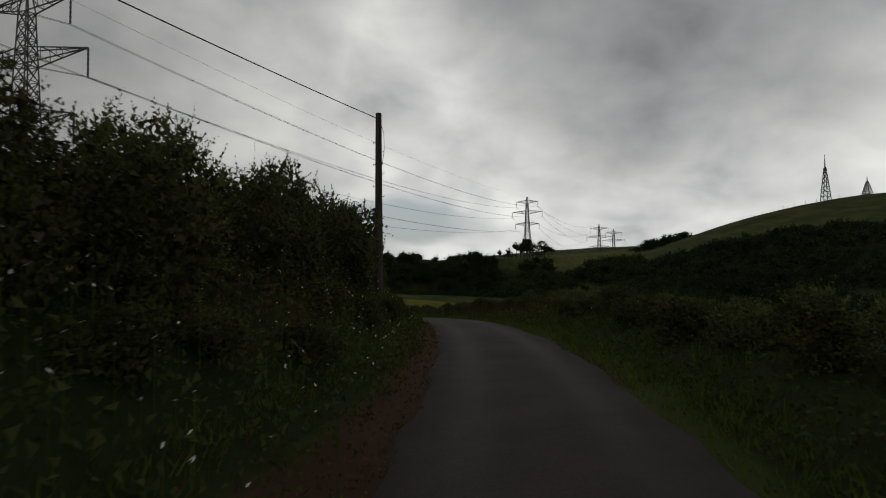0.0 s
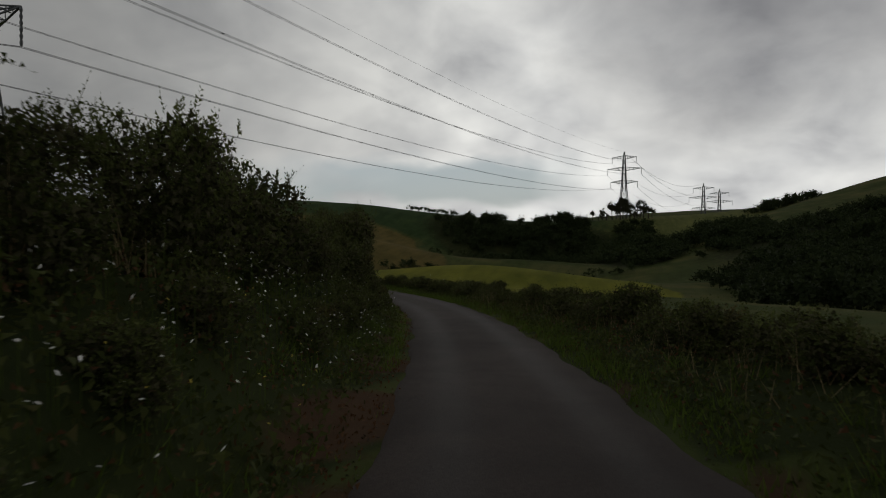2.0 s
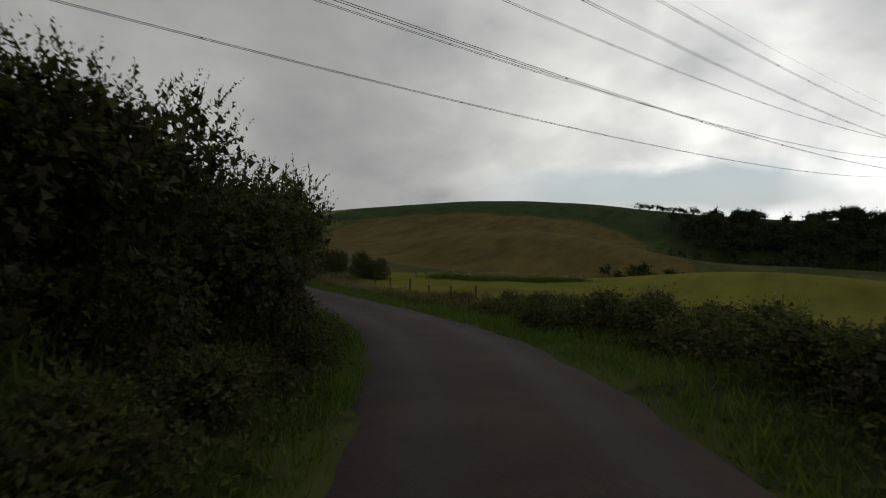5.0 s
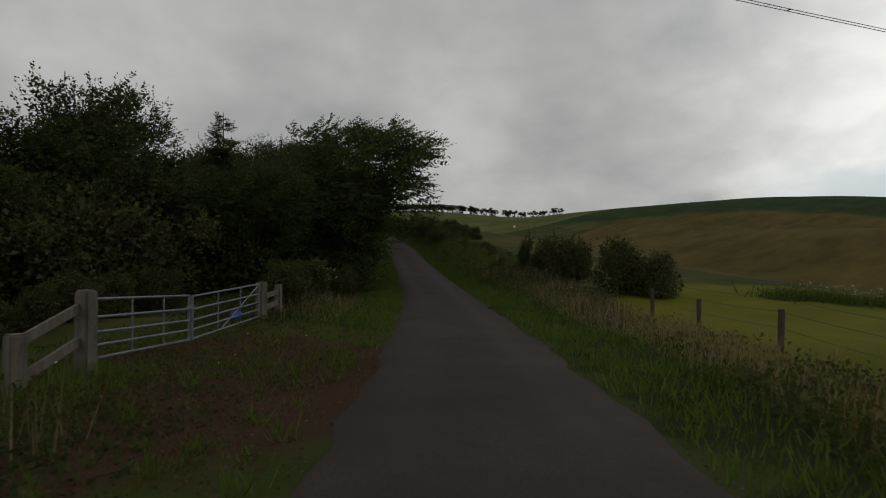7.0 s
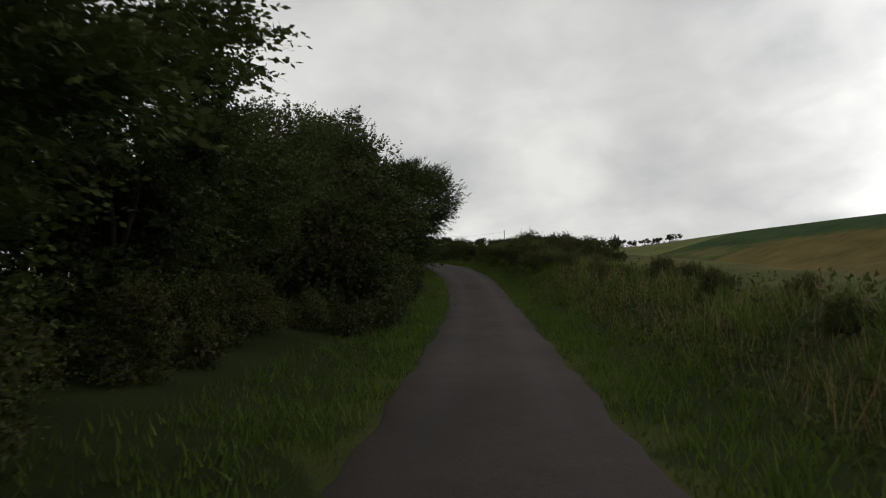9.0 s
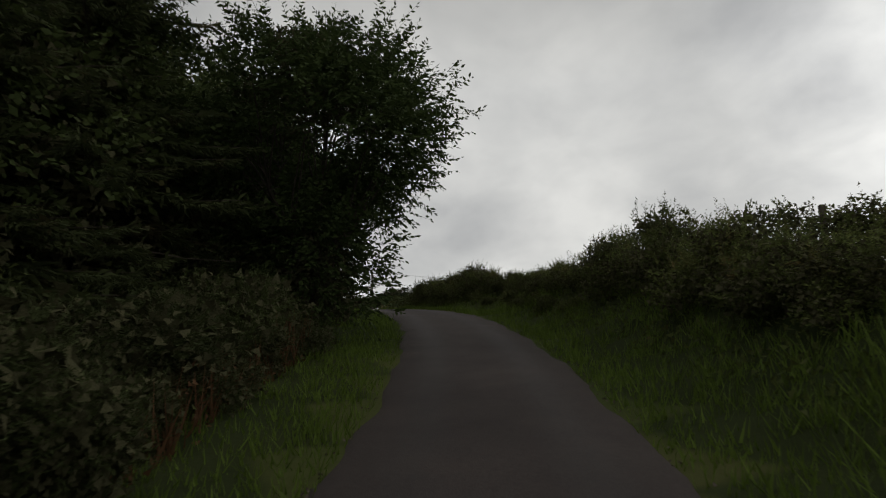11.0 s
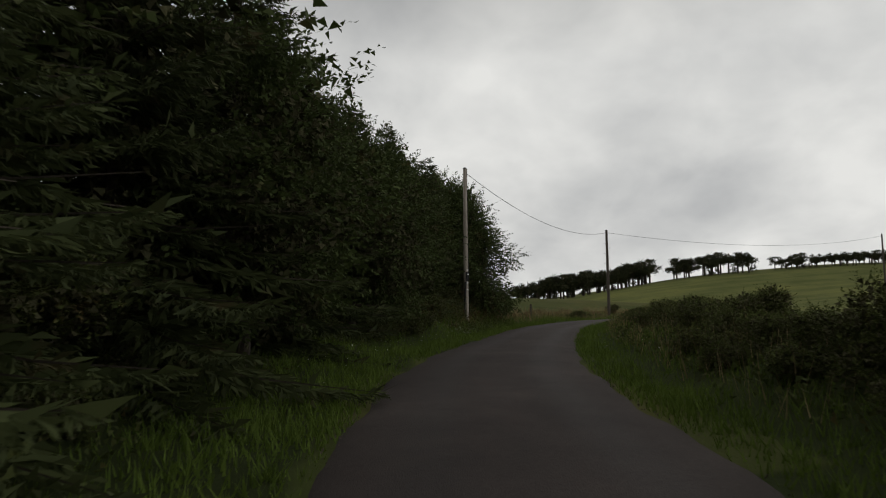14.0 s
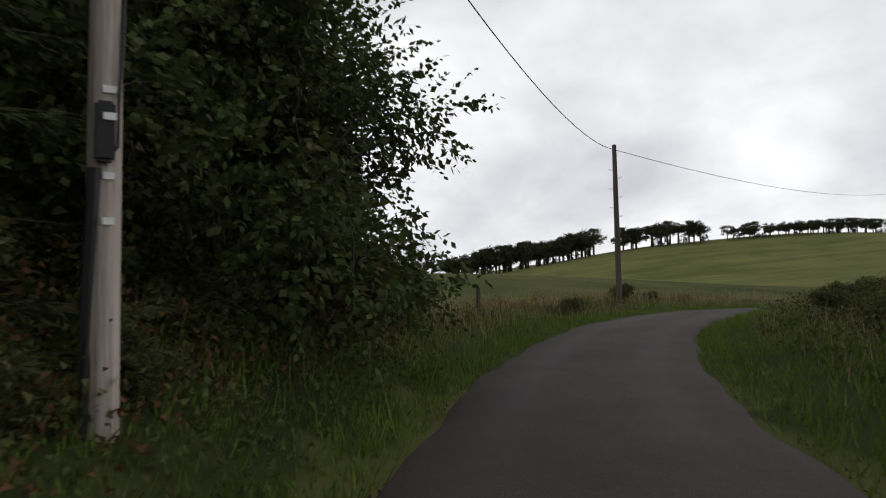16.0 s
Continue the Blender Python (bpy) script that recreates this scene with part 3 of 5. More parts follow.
def limbs(rng, parent, base, tips, radius, name="trunk", fork=0.4):
    """A trunk that forks into a few limbs, which part again into branches that reach the tips."""
    bm = bmesh.new()
    base, tips = Vector(base), np.array(tips, float)
    top = Vector(tips.mean(0)) * 0.6
    crotch = base + (top - base) * fork
    tube(bm, [base - Vector((0, 0, 0.3)), base + (crotch - base) * 0.5 + Vector(rng.normal(size=3) * 0.06), crotch], [radius * 1.25, radius, radius * 0.8], 8)
    lead = tips[rng.permutation(len(tips))[:max(2, min(8, len(tips) // 6))]]
    group = np.argmin(np.linalg.norm(tips[:, None] - lead[None], axis=2), 1)

    def reach(a, b, r0, r1, sides):
        span = (b - a).length
        bow = Vector(rng.normal(size=3) * 0.07 * span) + Vector((0, 0, 0.07 * span))
        pts = [a.lerp(b, u) + bow * (4 * u * (1 - u)) for u in (0, 0.25, 0.5, 0.75, 1)]
        tube(bm, pts, [r0 + (r1 - r0) * u for u in (0, 0.25, 0.5, 0.75, 1)], sides)
        return pts

    for g in range(len(lead)):
        own = tips[group == g]
        if not len(own):
            continue
        far = crotch.lerp(Vector(own.mean(0)), 0.72)
        pts = reach(crotch - Vector((0, 0, radius * 0.4)), far, radius * 0.52, radius * 0.24, 6)
        for t in own:
            start = pts[int(rng.integers(2, 5))]
            reach(start, Vector(t), radius * 0.17, radius * 0.04, 4)
    return part(name, bm, BARK, parent)


def bush(rng, name, size, leaf, per, leaf_size, label, shoots=30, shoot_len=0.6, group="", lean=(0, 0, 1.0), narrow=0.5, count=10):
    """size: half width, half depth, height."""
    hx, hy, hz = size
    ob = thing(name, (0, 0, -500), label, "bush", group)
    m = min(hx, hy, hz)
    c, r = lobes(rng, count, (hx * 0.62, hy * 0.62), hz * 0.12, hz * 0.72, m * 0.36, m * 0.58)
    q = lobe_leaves(rng, c, r, per, leaf_size, narrow=narrow, twig=0.06)
    k = rng.integers(0, len(c), shoots)
    base = c[k] + rng.normal(size=(shoots, 3)) * (hx * 0.15, hy * 0.15, 0)
    base[:, 2] += r[k] * 0.6
    quads_mesh("crown", np.concatenate([q, sprays(rng, base, shoot_len, leaf_size * 0.9, leaf_size * 0.4, np.array(lean), narrow)]), leaf, ob)
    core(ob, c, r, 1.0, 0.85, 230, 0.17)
    limbs(rng, ob, (0, 0, 0), c[:6], 0.06, "stem", 0.25)
    return ob


def branch_tree(rng, name, label, tips, aim, leaf, tufts=14, count=8, size=0.1, narrow=0.5, fan=0.5, length=0.5, droop=0.15, radius=0.15, fork=0.3, loose=0.45, solid=None, solid_size=0.8, corners=4):
    """A tree grown from its skeleton: limbs reach to the tips, each tip carries a fan of leafy twigs that grow along aim."""
    ob = thing(name, (0, 0, -500), label, "tree")
    tips, aim = np.array(tips, float), np.array(aim, float)
    k = np.repeat(np.arange(len(tips)), tufts)
    n = len(k)
    off = np.clip(rng.normal(size=(n, 3)), -1.7, 1.7) * fan * (1, 1, 0.7)
    way = aim[k] + rng.normal(size=(n, 3)) * loose + off * 0.5 / fan * 0.6
    quads_mesh("crown", twigs(rng, tips[k] + off - aim[k] * length * 0.3, way, length, count, size, narrow, droop, corners=corners), leaf, ob)
    if solid is not None and len(solid):
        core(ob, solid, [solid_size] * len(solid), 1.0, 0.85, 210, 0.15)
    limbs(rng, ob, (0, 0, 0), tips[::2], radius, "trunk", fork + 0.1)
    return ob


def dome(rng, count, centre, reach, low=-0.9, shell=0.55):
    """Tips spread through an egg-shaped crown, most of them near its skin, with the way out of it."""
    d = rng.normal(size=(count * 3, 3))
    d /= np.linalg.norm(d, axis=1)[:, None]
    d = d[d[:, 2] > low][:count]
    k = rng.uniform(shell, 1.0, len(d))
    bumps = 1 + 0.13 * np.sin(d @ np.array((3.1, 2.3, 4.7)) * 1.6 + rng.uniform(0, 6))
    return np.array(centre) + d * (k * bumps)[:, None] * reach, d


def windswept(rng, height, reach, label):
    """A tree that the wind has drawn out towards +x: a long dense back and a ragged open lip."""
    p, d = dome(rng, 104, (0.0, 0, height * 0.62), (reach * 0.92, reach * 0.72, height * 0.33), -0.85, 0.5)
    p[:, 0] += 0.10 * reach * np.clip((p[:, 2] - height * 0.5) / (height * 0.3), 0, 1)
    p[:, 2] -= 0.05 * np.abs(p[:, 0])
    lee = p[:, 0] > 0.35 * reach
    keep = ~(lee & (d[:, 2] < -0.15) & (rng.uniform(0, 1, len(p)) < 0.55))
    p, d = p[keep], d[keep]
    skirt, e = dome(rng, 46, (-0.25 * reach, 0, height * 0.30), (reach * 0.72, reach * 0.6, height * 0.26), -0.95, 0.6)
    tips, aim = np.concatenate([p, skirt]), np.concatenate([d, e]) * 0.45 + (0.95, 0, 0.16)
    solid = [q for q in tips if q[0] < 0.25 * reach and q[2] < height * 0.56][::2]
    return branch_tree(rng, "windswept_tree", label, tips, aim, LEAF_TREE, 44, 9, 0.125, 0.62, 0.33, 0.5, 0.12, 0.14, 0.22, 0.26, solid, 0.75)


def spruce(rng, height, spread, label, bare=0.0):
    """A conifer: whorls of boughs that droop and turn up at the tip, each set with flat side sprays of needles."""
    ob = thing("spruce_tree", (0, 0, -500), label, "tree")
    q, bm = [], bmesh.new()
    up = np.array((0, 0, 1.0))
    tube(bm, [(0, 0, -0.3), (0.05, 0.03, height * 0.5), (0, 0, height)], [0.17, 0.11, 0.015], 7)
    z = height * 0.05
    while z < height * 0.985:
        u = z / height
        for k in range(6 if u < 0.85 else 4):
            a = rng.uniform(0, 2 * math.pi)
            L = spread * ((1 - u)**0.72 * rng.uniform(0.5, 1.35) + 0.05)
            d = np.array((math.cos(a), math.sin(a), 0.0))
            n = max(4, int(L / 0.105))
            s = np.linspace(0.12, 1, n)[:, None]
            rise = 0.5 * (u - 0.3)
            spine = up * (z + rng.uniform(-0.15, 0.15)) + d * L * s + up * L * (rise * s - 0.42 * s**2 + 0.36 * s**3)
            tube(bm, [spine[0] - d * 0.1 * L, spine[n // 2], spine[-1]], [0.022, 0.013, 0.004], 3)
            if rng.uniform() < bare:
                continue
            side = np.array((-d[1], d[0], 0.0))
            w = (1.08 - s) * 0.36 * L**0.6 + 0.12
            for sg in (-1, 1):
                way = side * sg * 0.85 + d * 0.8 - up * 0.22 + rng.normal(size=(n, 3)) * 0.1
                q.append(leaves(rng, spine, (w * 1.25)[:, 0], way * 3, 0.11, 0.1, 0.3))
                for f in (0.25, 0.5, 0.72):
                    at = spine + way * w * f
                    q.append(leaves(rng, at, (w * 0.42)[:, 0], way + d * 1.3 - up * 0.3, 0.24, 0.2, 0.3))
                    q.append(leaves(rng, at, (w * 0.38)[:, 0], way - d * 0.5 - up * 0.8, 0.24, 0.2, 0.3))
            q.append(leaves(rng, spine, 0.26, np.tile(d * 1.8, (n, 1)) + up * 0.2, 0.3))
        z += rng.uniform(0.28, 0.42) * (0.65 + 0.5 * (1 - u))
    part("trunk", bm, BARK, ob)
    hs = np.linspace(0.08, 0.72, 9)
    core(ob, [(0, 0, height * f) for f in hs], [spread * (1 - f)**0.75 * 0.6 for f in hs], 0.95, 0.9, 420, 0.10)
    quads_mesh("crown", np.concatenate(q), NEEDLE, ob)
    return ob


def pine(rng, height, spread, low):
    """A far shelterbelt pine: a bare stem under a flat, dense head."""
    ob = thing("pine_tree", (0, 0, -500), "tall dark pine with a flat crown on the ridge", "tree", "shelterbelt pines")
    bm = bmesh.new()
    c, r = lobes(rng, 14, (spread * 0.8, spread * 0.8), height * low, height * 0.88, height * 0.10, height * 0.15)
    c[:, 2] -= 0.05 * np.hypot(c[:, 0], c[:, 1])**1.3
    lean = rng.normal() * 0.5
    tube(bm, [(0, 0, -1), (lean * 0.7, 0, height * 0.4), (lean, 0, height * 0.85)], [0.34, 0.27, 0.1], 6)
    for t in c[:6]:
        tube(bm, [(lean * 0.6, 0, height * low * 0.85), tuple(t)], [0.15, 0.05], 4)
    part("trunk", bm, BARK, ob)
    core(ob, c, r, 1.0, 0.9, 70, 0.3)
    quads_mesh("crown", lobe_leaves(rng, c, r, 70, 0.4, 0.9, 0.7, 0.0), PINE, ob)
    return ob


def place_xy(ob, x, y, scale=1.0, turn=0.0, sink=0.1):
    z = float(ground_z(x, y)[0]) - sink
    k = copy_thing(ob, pose(x, y, z, 0, 0, turn))
    k.scale = (scale, scale, scale) if isinstance(scale, (int, float)) else scale
    return k


def place(ob, s, side, scale=1.0, turn=0.0, sink=0.1):
    return place_xy(ob, *at_road(s, side), scale, turn, sink)


def discard(obs):
    for ob in obs:
        for o in (*ob.children_recursive, ob):
            bpy.data.objects.remove(o)


rng, pick = np.random.default_rng(7), random.Random(3)
HEDGE = [bush(rng, "hawthorn_bush", (1.35, 1.2, 2.1), LEAF_HEDGE, 2100, 0.078, "dense dark hawthorn bush in the roadside hedge", 60, 0.45, "roadside hedge") for _ in range(4)]
LOW = [bush(rng, "hedge_shrub", (1.2, 1.0, 1.2), LEAF_HEDGE, 2000, 0.08, "low dark-green shrub in the clipped lane hedge", 30, 0.22, "low lane hedge") for _ in range(3)]
GORSE = [bush(rng, "gorse_bush", (1.4, 1.25, 1.6), LEAF_GORSE, 4200, 0.058, "rounded spiny dark-green gorse bush on the verge", 40, 0.16, "gorse beside the lane", narrow=0.26, count=10) for _ in range(2)]
THORN = [bush(rng, "briar_bush", (1.2, 1.0, 1.5), LEAF_HEDGE, 1900, 0.078, "straggling briar bush with upright shoots on the bank", 80, 0.6, "bank scrub", narrow=0.4) for _ in range(2)]

SAPLING = bush(rng, "young_tree", (1.0, 0.9, 1.7), LEAF_TREE, 1500, 0.10, "young thorn tree with upright leafy leaders on the verge", 34, 0.7, "", (0, 0, 2.0), count=8)
BACK = [bush(rng, "hawthorn_bush", (1.35, 1.2, 2.1), LEAF_HEDGE, 800, 0.12, "dense dark hawthorn bush behind the roadside hedge", 20, 0.4, "roadside hedge") for _ in range(2)]
THICK = [bush(rng, "thicket_bush", (1.3, 1.25, 1.9), LEAF_HEDGE, 2200, 0.08, "dense rounded dark-green bush at the meadow corner", 50, 0.6, "meadow bushes", count=11) for _ in range(2)]
BIG = [bush(rng, "hawthorn_bush", (1.75, 1.55, 3.0), LEAF_HEDGE, 1900, 0.075, "tall dense hawthorn bush with upright shoots in the roadside hedge", 120, 0.5, "roadside hedge", count=17) for _ in range(2)]

# ---------------------------------------------------------------- hedges and trees along the lane
def hedge_row(kinds, start, stop, gap, side, size, jitter=0.3, wide=1.0):
    s = start
    while s < stop:
        k = size(s) * pick.uniform(0.93, 1.08)
        ob = pick.choice(kinds)
        if kinds is HEDGE and k > 1.12:
            ob, k = pick.choice(BIG), k / 1.43
        place(ob, s, side(s) + pick.uniform(-jitter, jitter), (k * wide, k * wide, k * pick.uniform(0.92, 1.1)), pick.uniform(0, 360))
        s += gap * pick.uniform(0.85, 1.15)


# left bank: a tall hedge that ends at the field gate
hedge_row(HEDGE, -12, 89, 1.45, lambda s: np.interp(s, (70, 80, 86, 90), (-3.9, -3.9, -3.8, -4.4)),
          lambda s: np.interp(s, (-12, 3, 8, 11, 13, 15.5, 17.5, 19.5, 22, 24.5, 26.0, 27.2, 28.2, 29.5, 31, 34, 36.5, 38, 39.2, 40.5, 41.8, 43, 44.2, 45.2, 46, 47.5, 50, 53, 60, 72, 77, 80, 83, 86.5, 88.5, 91),
                              (0.85, 0.88, 0.9, 0.95, 1.1, 1.0, 0.86, 0.86, 0.85, 0.66, 0.68, 1.15, 1.27, 1.0, 0.72, 0.9, 1.02, 0.9, 0.7, 0.5, 0.48, 0.72, 0.98, 0.76, 0.98, 1.25, 1.3, 1.28, 1.2, 1.3, 1.4, 1.1, 0.98, 1.05, 0.9, 0.3)), 0.3, 0.86)
hedge_row(LOW, -8, 80, 2.0, lambda s: -2.9, lambda s: np.interp(s, (0, 40, 50), (0.5, 0.5, 0.66)))
hedge_row(BACK, -10, 82, 2.6, lambda s: -5.8, lambda s: np.interp(s, (0, 12, 17, 30, 44, 49, 88), (0.7, 0.85, 0.7, 0.55, 0.5, 0.9, 1.05)))
# right: the low hedge above the valley
hedge_row(LOW, -6, 62, 1.5, lambda s: 3.5, lambda s: np.interp(s, (0, 30, 45, 62), (0.8, 0.72, 0.78, 0.55)))
hedge_row(THORN, 84, 98, 1.7, lambda s: 5.0, lambda s: np.interp(s, (84, 90, 98), (0.62, 0.6, 0.3)), 0.5)
hedge_row(LOW, 61, 89, 1.3, lambda s: 3.8, lambda s: np.interp(s, (61, 72, 80, 86, 89), (0.7, 0.95, 1.0, 0.8, 0.45)), 0.35)
hedge_row(LOW, 64, 84, 1.8, lambda s: 5.4, lambda s: 0.85, 0.4)
# gorse mounds and the grown-up bank beyond the wood
hedge_row(GORSE, 136, 160, 1.7, lambda s: -4.6, lambda s: 1.2)
hedge_row(GORSE, 134, 158, 2.0, lambda s: -3.5, lambda s: 0.7)
hedge_row(THORN, 126, 150, 2.6, lambda s: 4.8, lambda s: np.interp(s, (126, 130, 136, 140, 150), (0.3, 0.4, 0.5, 0.3, 0.45)), 0.5)
hedge_row(LOW, 164, 196, 2.2, lambda s: 3.5, lambda s: 0.5)
hedge_row(THORN, 148, 197, 1.25, lambda s: 4.3, lambda s: np.interp(s, (148, 152, 157, 161.5, 166, 172, 177, 179, 183, 186, 188.5, 191, 197), (0.45, 0.7, 1.05, 1.0, 0.76, 0.66, 0.9, 1.02, 1.0, 1.05, 0.85, 0.6, 0.35)))
hedge_row(BACK, 148, 192, 2.4, lambda s: 6.2, lambda s: np.interp(s, (148, 156, 166, 178, 192), (0.7, 0.75, 0.5, 0.55, 0.4)))
hedge_row(LOW, 196, 232, 1.7, lambda s: 4.3 + 0.02 * (s - 196), lambda s: np.interp(s, (196, 203, 210, 222, 232), (0.6, 0.66, 0.65, 0.7, 0.5)), 0.5)
hedge_row(LOW, 200, 236, 2.4, lambda s: 6.2, lambda s: 0.8, 0.6)

WIND = [windswept(rng, 7.2, 3.4, "dark windswept sycamore leaning over the lane") for _ in range(2)]
p, d = dome(rng, 84, (0, 0, 3.7), (2.5, 2.5, 3.3), -0.95, 0.6)
ROUND = branch_tree(rng, "roadside_tree", "dense dark broadleaf tree at the edge of the wood", p, d * 0.9 + (0, 0, 0.2), LEAF_TREE, 27, 8, 0.14, 0.55, 0.40, 0.5, 0.2, 0.15, 0.35, 0.4, p[::2] * (0.8, 0.8, 0.93), 0.95)
p, d = dome(rng, 60, (0, 0, 4.2), (3.3, 3.3, 3.5), -0.95, 0.6)
DEEP = branch_tree(rng, "woodland_tree", "dark broadleaf tree inside the wood", p, d * 0.9 + (0, 0, 0.2), LEAF_TREE, 15, 7, 0.155, 0.6, 0.6, 0.6, 0.2, 0.17, 0.3, 0.4, p[::2] * (0.8, 0.8, 0.93), 1.2, 3)
# the ash: steep stems that open into a broad rounded head
p, d = dome(rng, 150, (0, 0, 5.0), (2.9, 2.9, 2.35), -0.8, 0.62)
low, e = dome(rng, 56, (0, 0, 2.3), (1.6, 1.6, 2.0), -0.9, 0.5)
ASH = branch_tree(rng, "ash_tree", "rounded ash tree with light feathery leaves by the lane", np.concatenate([p, low]), np.concatenate([d, e]) * 0.8 + (0, 0, 0.35), LEAF_ASH, 26, 9, 0.14, 0.46, 0.36, 0.46, 0.35, 0.15, 0.2, 0.4,
                  [q for q in np.concatenate([low * (0.6, 0.6, 0.9), p * (0.5, 0.5, 1.0)]) if q[2] < 2.6 or (q[2] > 5.0 and abs(q[0]) + abs(q[1]) < 1.4)][::2], 0.6)
p, d = dome(rng, 140, (0, 0, 3.2), (2.85, 2.85, 3.9), -0.85, 0.55)
p[:, :2] *= np.interp(p[:, 2], (0, 1.5, 2.8, 4.2, 5.5, 7), (1.1, 1.14, 1.02, 0.84, 0.68, 0.5))[:, None]
ELDER = branch_tree(rng, "elder_tree", "dark bushy elder with drooping twigs behind the pole", p, d * 0.9 + (0.1, 0, 0.1), LEAF_TREE, 30, 8, 0.135, 0.6, 0.36, 0.5, 0.3, 0.13, 0.2, 0.4, [q for q in p * (0.72, 0.72, 0.9) if q[2] < 5.4][::2], 0.75)
SPRUCE = [spruce(rng, 10.5, 3.0, "tall dark spruce with drooping boughs beside the lane", 0.04), spruce(rng, 9.0, 2.6, "dark spruce with drooping boughs beside the lane", 0.03)]

for s, side, k in ((91.5, -5.2, 0.3), (93.5, -6.4, 0.4), (96.5, -8.0, 0.4), (88.5, -6.6, 0.5), (93.5, -9.0, 0.55), (97.5, -10.2, 0.55)):
    place(pick.choice(HEDGE), s, side, k, s * 70)
# the wood behind the gate
for s, side, k, turn in ((113.4, -6.4, 0.66, -20), (117.8, -3.3, (1.08, 1.0, 1.08), -8), (122.0, -4.6, (0.9, 0.85, 0.78), -5), (126.5, -5.4, 0.75, -20), (131.0, -6.0, 0.7, -10)):
    place(pick.choice(WIND), s, side, k, heading(s) + turn)
place(WIND[0], 106.0, -12.0, 0.62, heading(106) - 25)
for s, side, k in ((112.0, -10.2, 0.88), (110.5, -12.8, 0.75), (113.5, -11.4, 0.94), (115.0, -12.8, 0.8), (112.4, -12.2, 0.9)):
    place(ROUND, s, side, k, s * 40)
place(SPRUCE[1], 118.5, -8.9, 0.78)
for s, side, k in ((91, -12, 0.7), (115.5, -14.5, 0.65), (119, -14.5, 0.55), (97, -18, 0.8), (103, -17, 0.8), (108, -15, 0.8), (113, -12.5, 0.6), (118, -10.5, 0.42), (124, -10.5, 0.45), (130, -10.5, 0.55), (136, -10, 0.75), (142, -9.5, 0.9),
                   (148, -10, 0.95), (154, -10, 1.0), (160, -10, 1.05), (166, -10.5, 1.1), (172, -10, 1.4), (179, -9.5, 1.5), (186, -9.5, 1.5), (193, -9.5, 1.5), (200, -9.5, 1.4), (207, -10, 1.25), (213, -9.5, 1.0), (219, -9, 0.9),
                   (110, -20, 0.8), (122, -17, 0.7), (134, -16, 0.9), (146, -16, 1.2), (158, -17, 1.2), (170, -18, 1.3), (182, -18, 1.3), (194, -18, 1.3), (206, -16, 1.2), (216, -14, 1.0)):
    place(DEEP, s, side, k, pick.uniform(0, 360))
# low scrub under the wood's edge
hedge_row(HEDGE, 108, 134, 1.9, lambda s: -4.6, lambda s: 0.66)
hedge_row(LOW, 164, 204, 2.4, lambda s: -5.0, lambda s: 0.7)
hedge_row(HEDGE, 205, 223, 2.0, lambda s: -5.0, lambda s: 0.8)
hedge_row(LOW, 202, 213, 1.5, lambda s: -3.9, lambda s: np.interp(s, (202, 206, 213), (0.6, 0.75, 0.6)), 0.2)
hedge_row(HEDGE, 162, 208, 2.2, lambda s: -5.6, lambda s: 1.15)
hedge_row(BACK, 136, 214, 2.6, lambda s: -7.6, lambda s: 1.5)
for s, side in ((151.5, -9.2), (156, -8.8), (161, -9.0), (166, -9.0), (171, -8.6), (207, -8.6), (212, -8.8)):
    place(ROUND, s, side, 1.25, s * 77)
hedge_row(BACK, 97, 114, 1.9, lambda s: np.interp(s, (97, 114), (-13.0, -7.6)), lambda s: np.interp(s, (97, 104, 109, 114), (1.1, 1.25, 1.6, 1.6)))
hedge_row(HEDGE, 96, 108, 1.5, lambda s: np.interp(s, (96, 108), (-9.8, -7.4)), lambda s: 0.62, 0.4)
hedge_row(LOW, 93, 104, 1.4, lambda s: -8.2, lambda s: 0.55, 0.5)
place(ROUND, 136.0, -4.2, 0.85, 40)
place(ROUND, 141.0, -7.2, 1.0, 110)
place(ROUND, 147.5, -8.0, 1.1, 200)
place(SPRUCE[0], 153.5, -7.5, 0.9)
place(SPRUCE[0], 156.2, -6.9, 1.0, 70)
place(ASH, 159.8, -3.5, (1.08, 1.08, 1.05), heading(159) + 20)
place(ASH, 166.5, -4.5, 0.8, heading(166) + 150)
for s in (157.5, 160.5, 163, 165.5, 168, 170.5):
    place(HEDGE[1], s, -4.8, 0.85, s * 50)
for s, side, k in ((157, -8.0, 0.95), (165, -6.6, 0.95), (169, -6.0, 1.0), (172.5, -5.8, 1.0), (175.8, -5.6, 1.02), (179, -5.5, 1.07), (182.3, -5.5, 1.04), (185.6, -5.4, 1.06), (189, -5.9, 1.04), (192.5, -5.7, 1.02), (196, -5.5, 0.95), (199.5, -5.6, 0.92),
                   (204.5, -5.8, 0.74), (208.0, -5.7, 0.76), (212.3, -5.2, 0.72), (218.5, -6.0, 0.7), (221.5, -5.6, 0.62)):
    place(SPRUCE[int(s) % 2], s, side, k, pick.uniform(0, 360))
BARE = plain_material("bare_wood", (0.16, 0.145, 0.12), (0.36, 0.33, 0.28), 9.0, 0.9, 0.003)
cherry = place(ROUND, 203.6, -4.7, 0.82, 140)
back = cherry.matrix_basis.inverted()
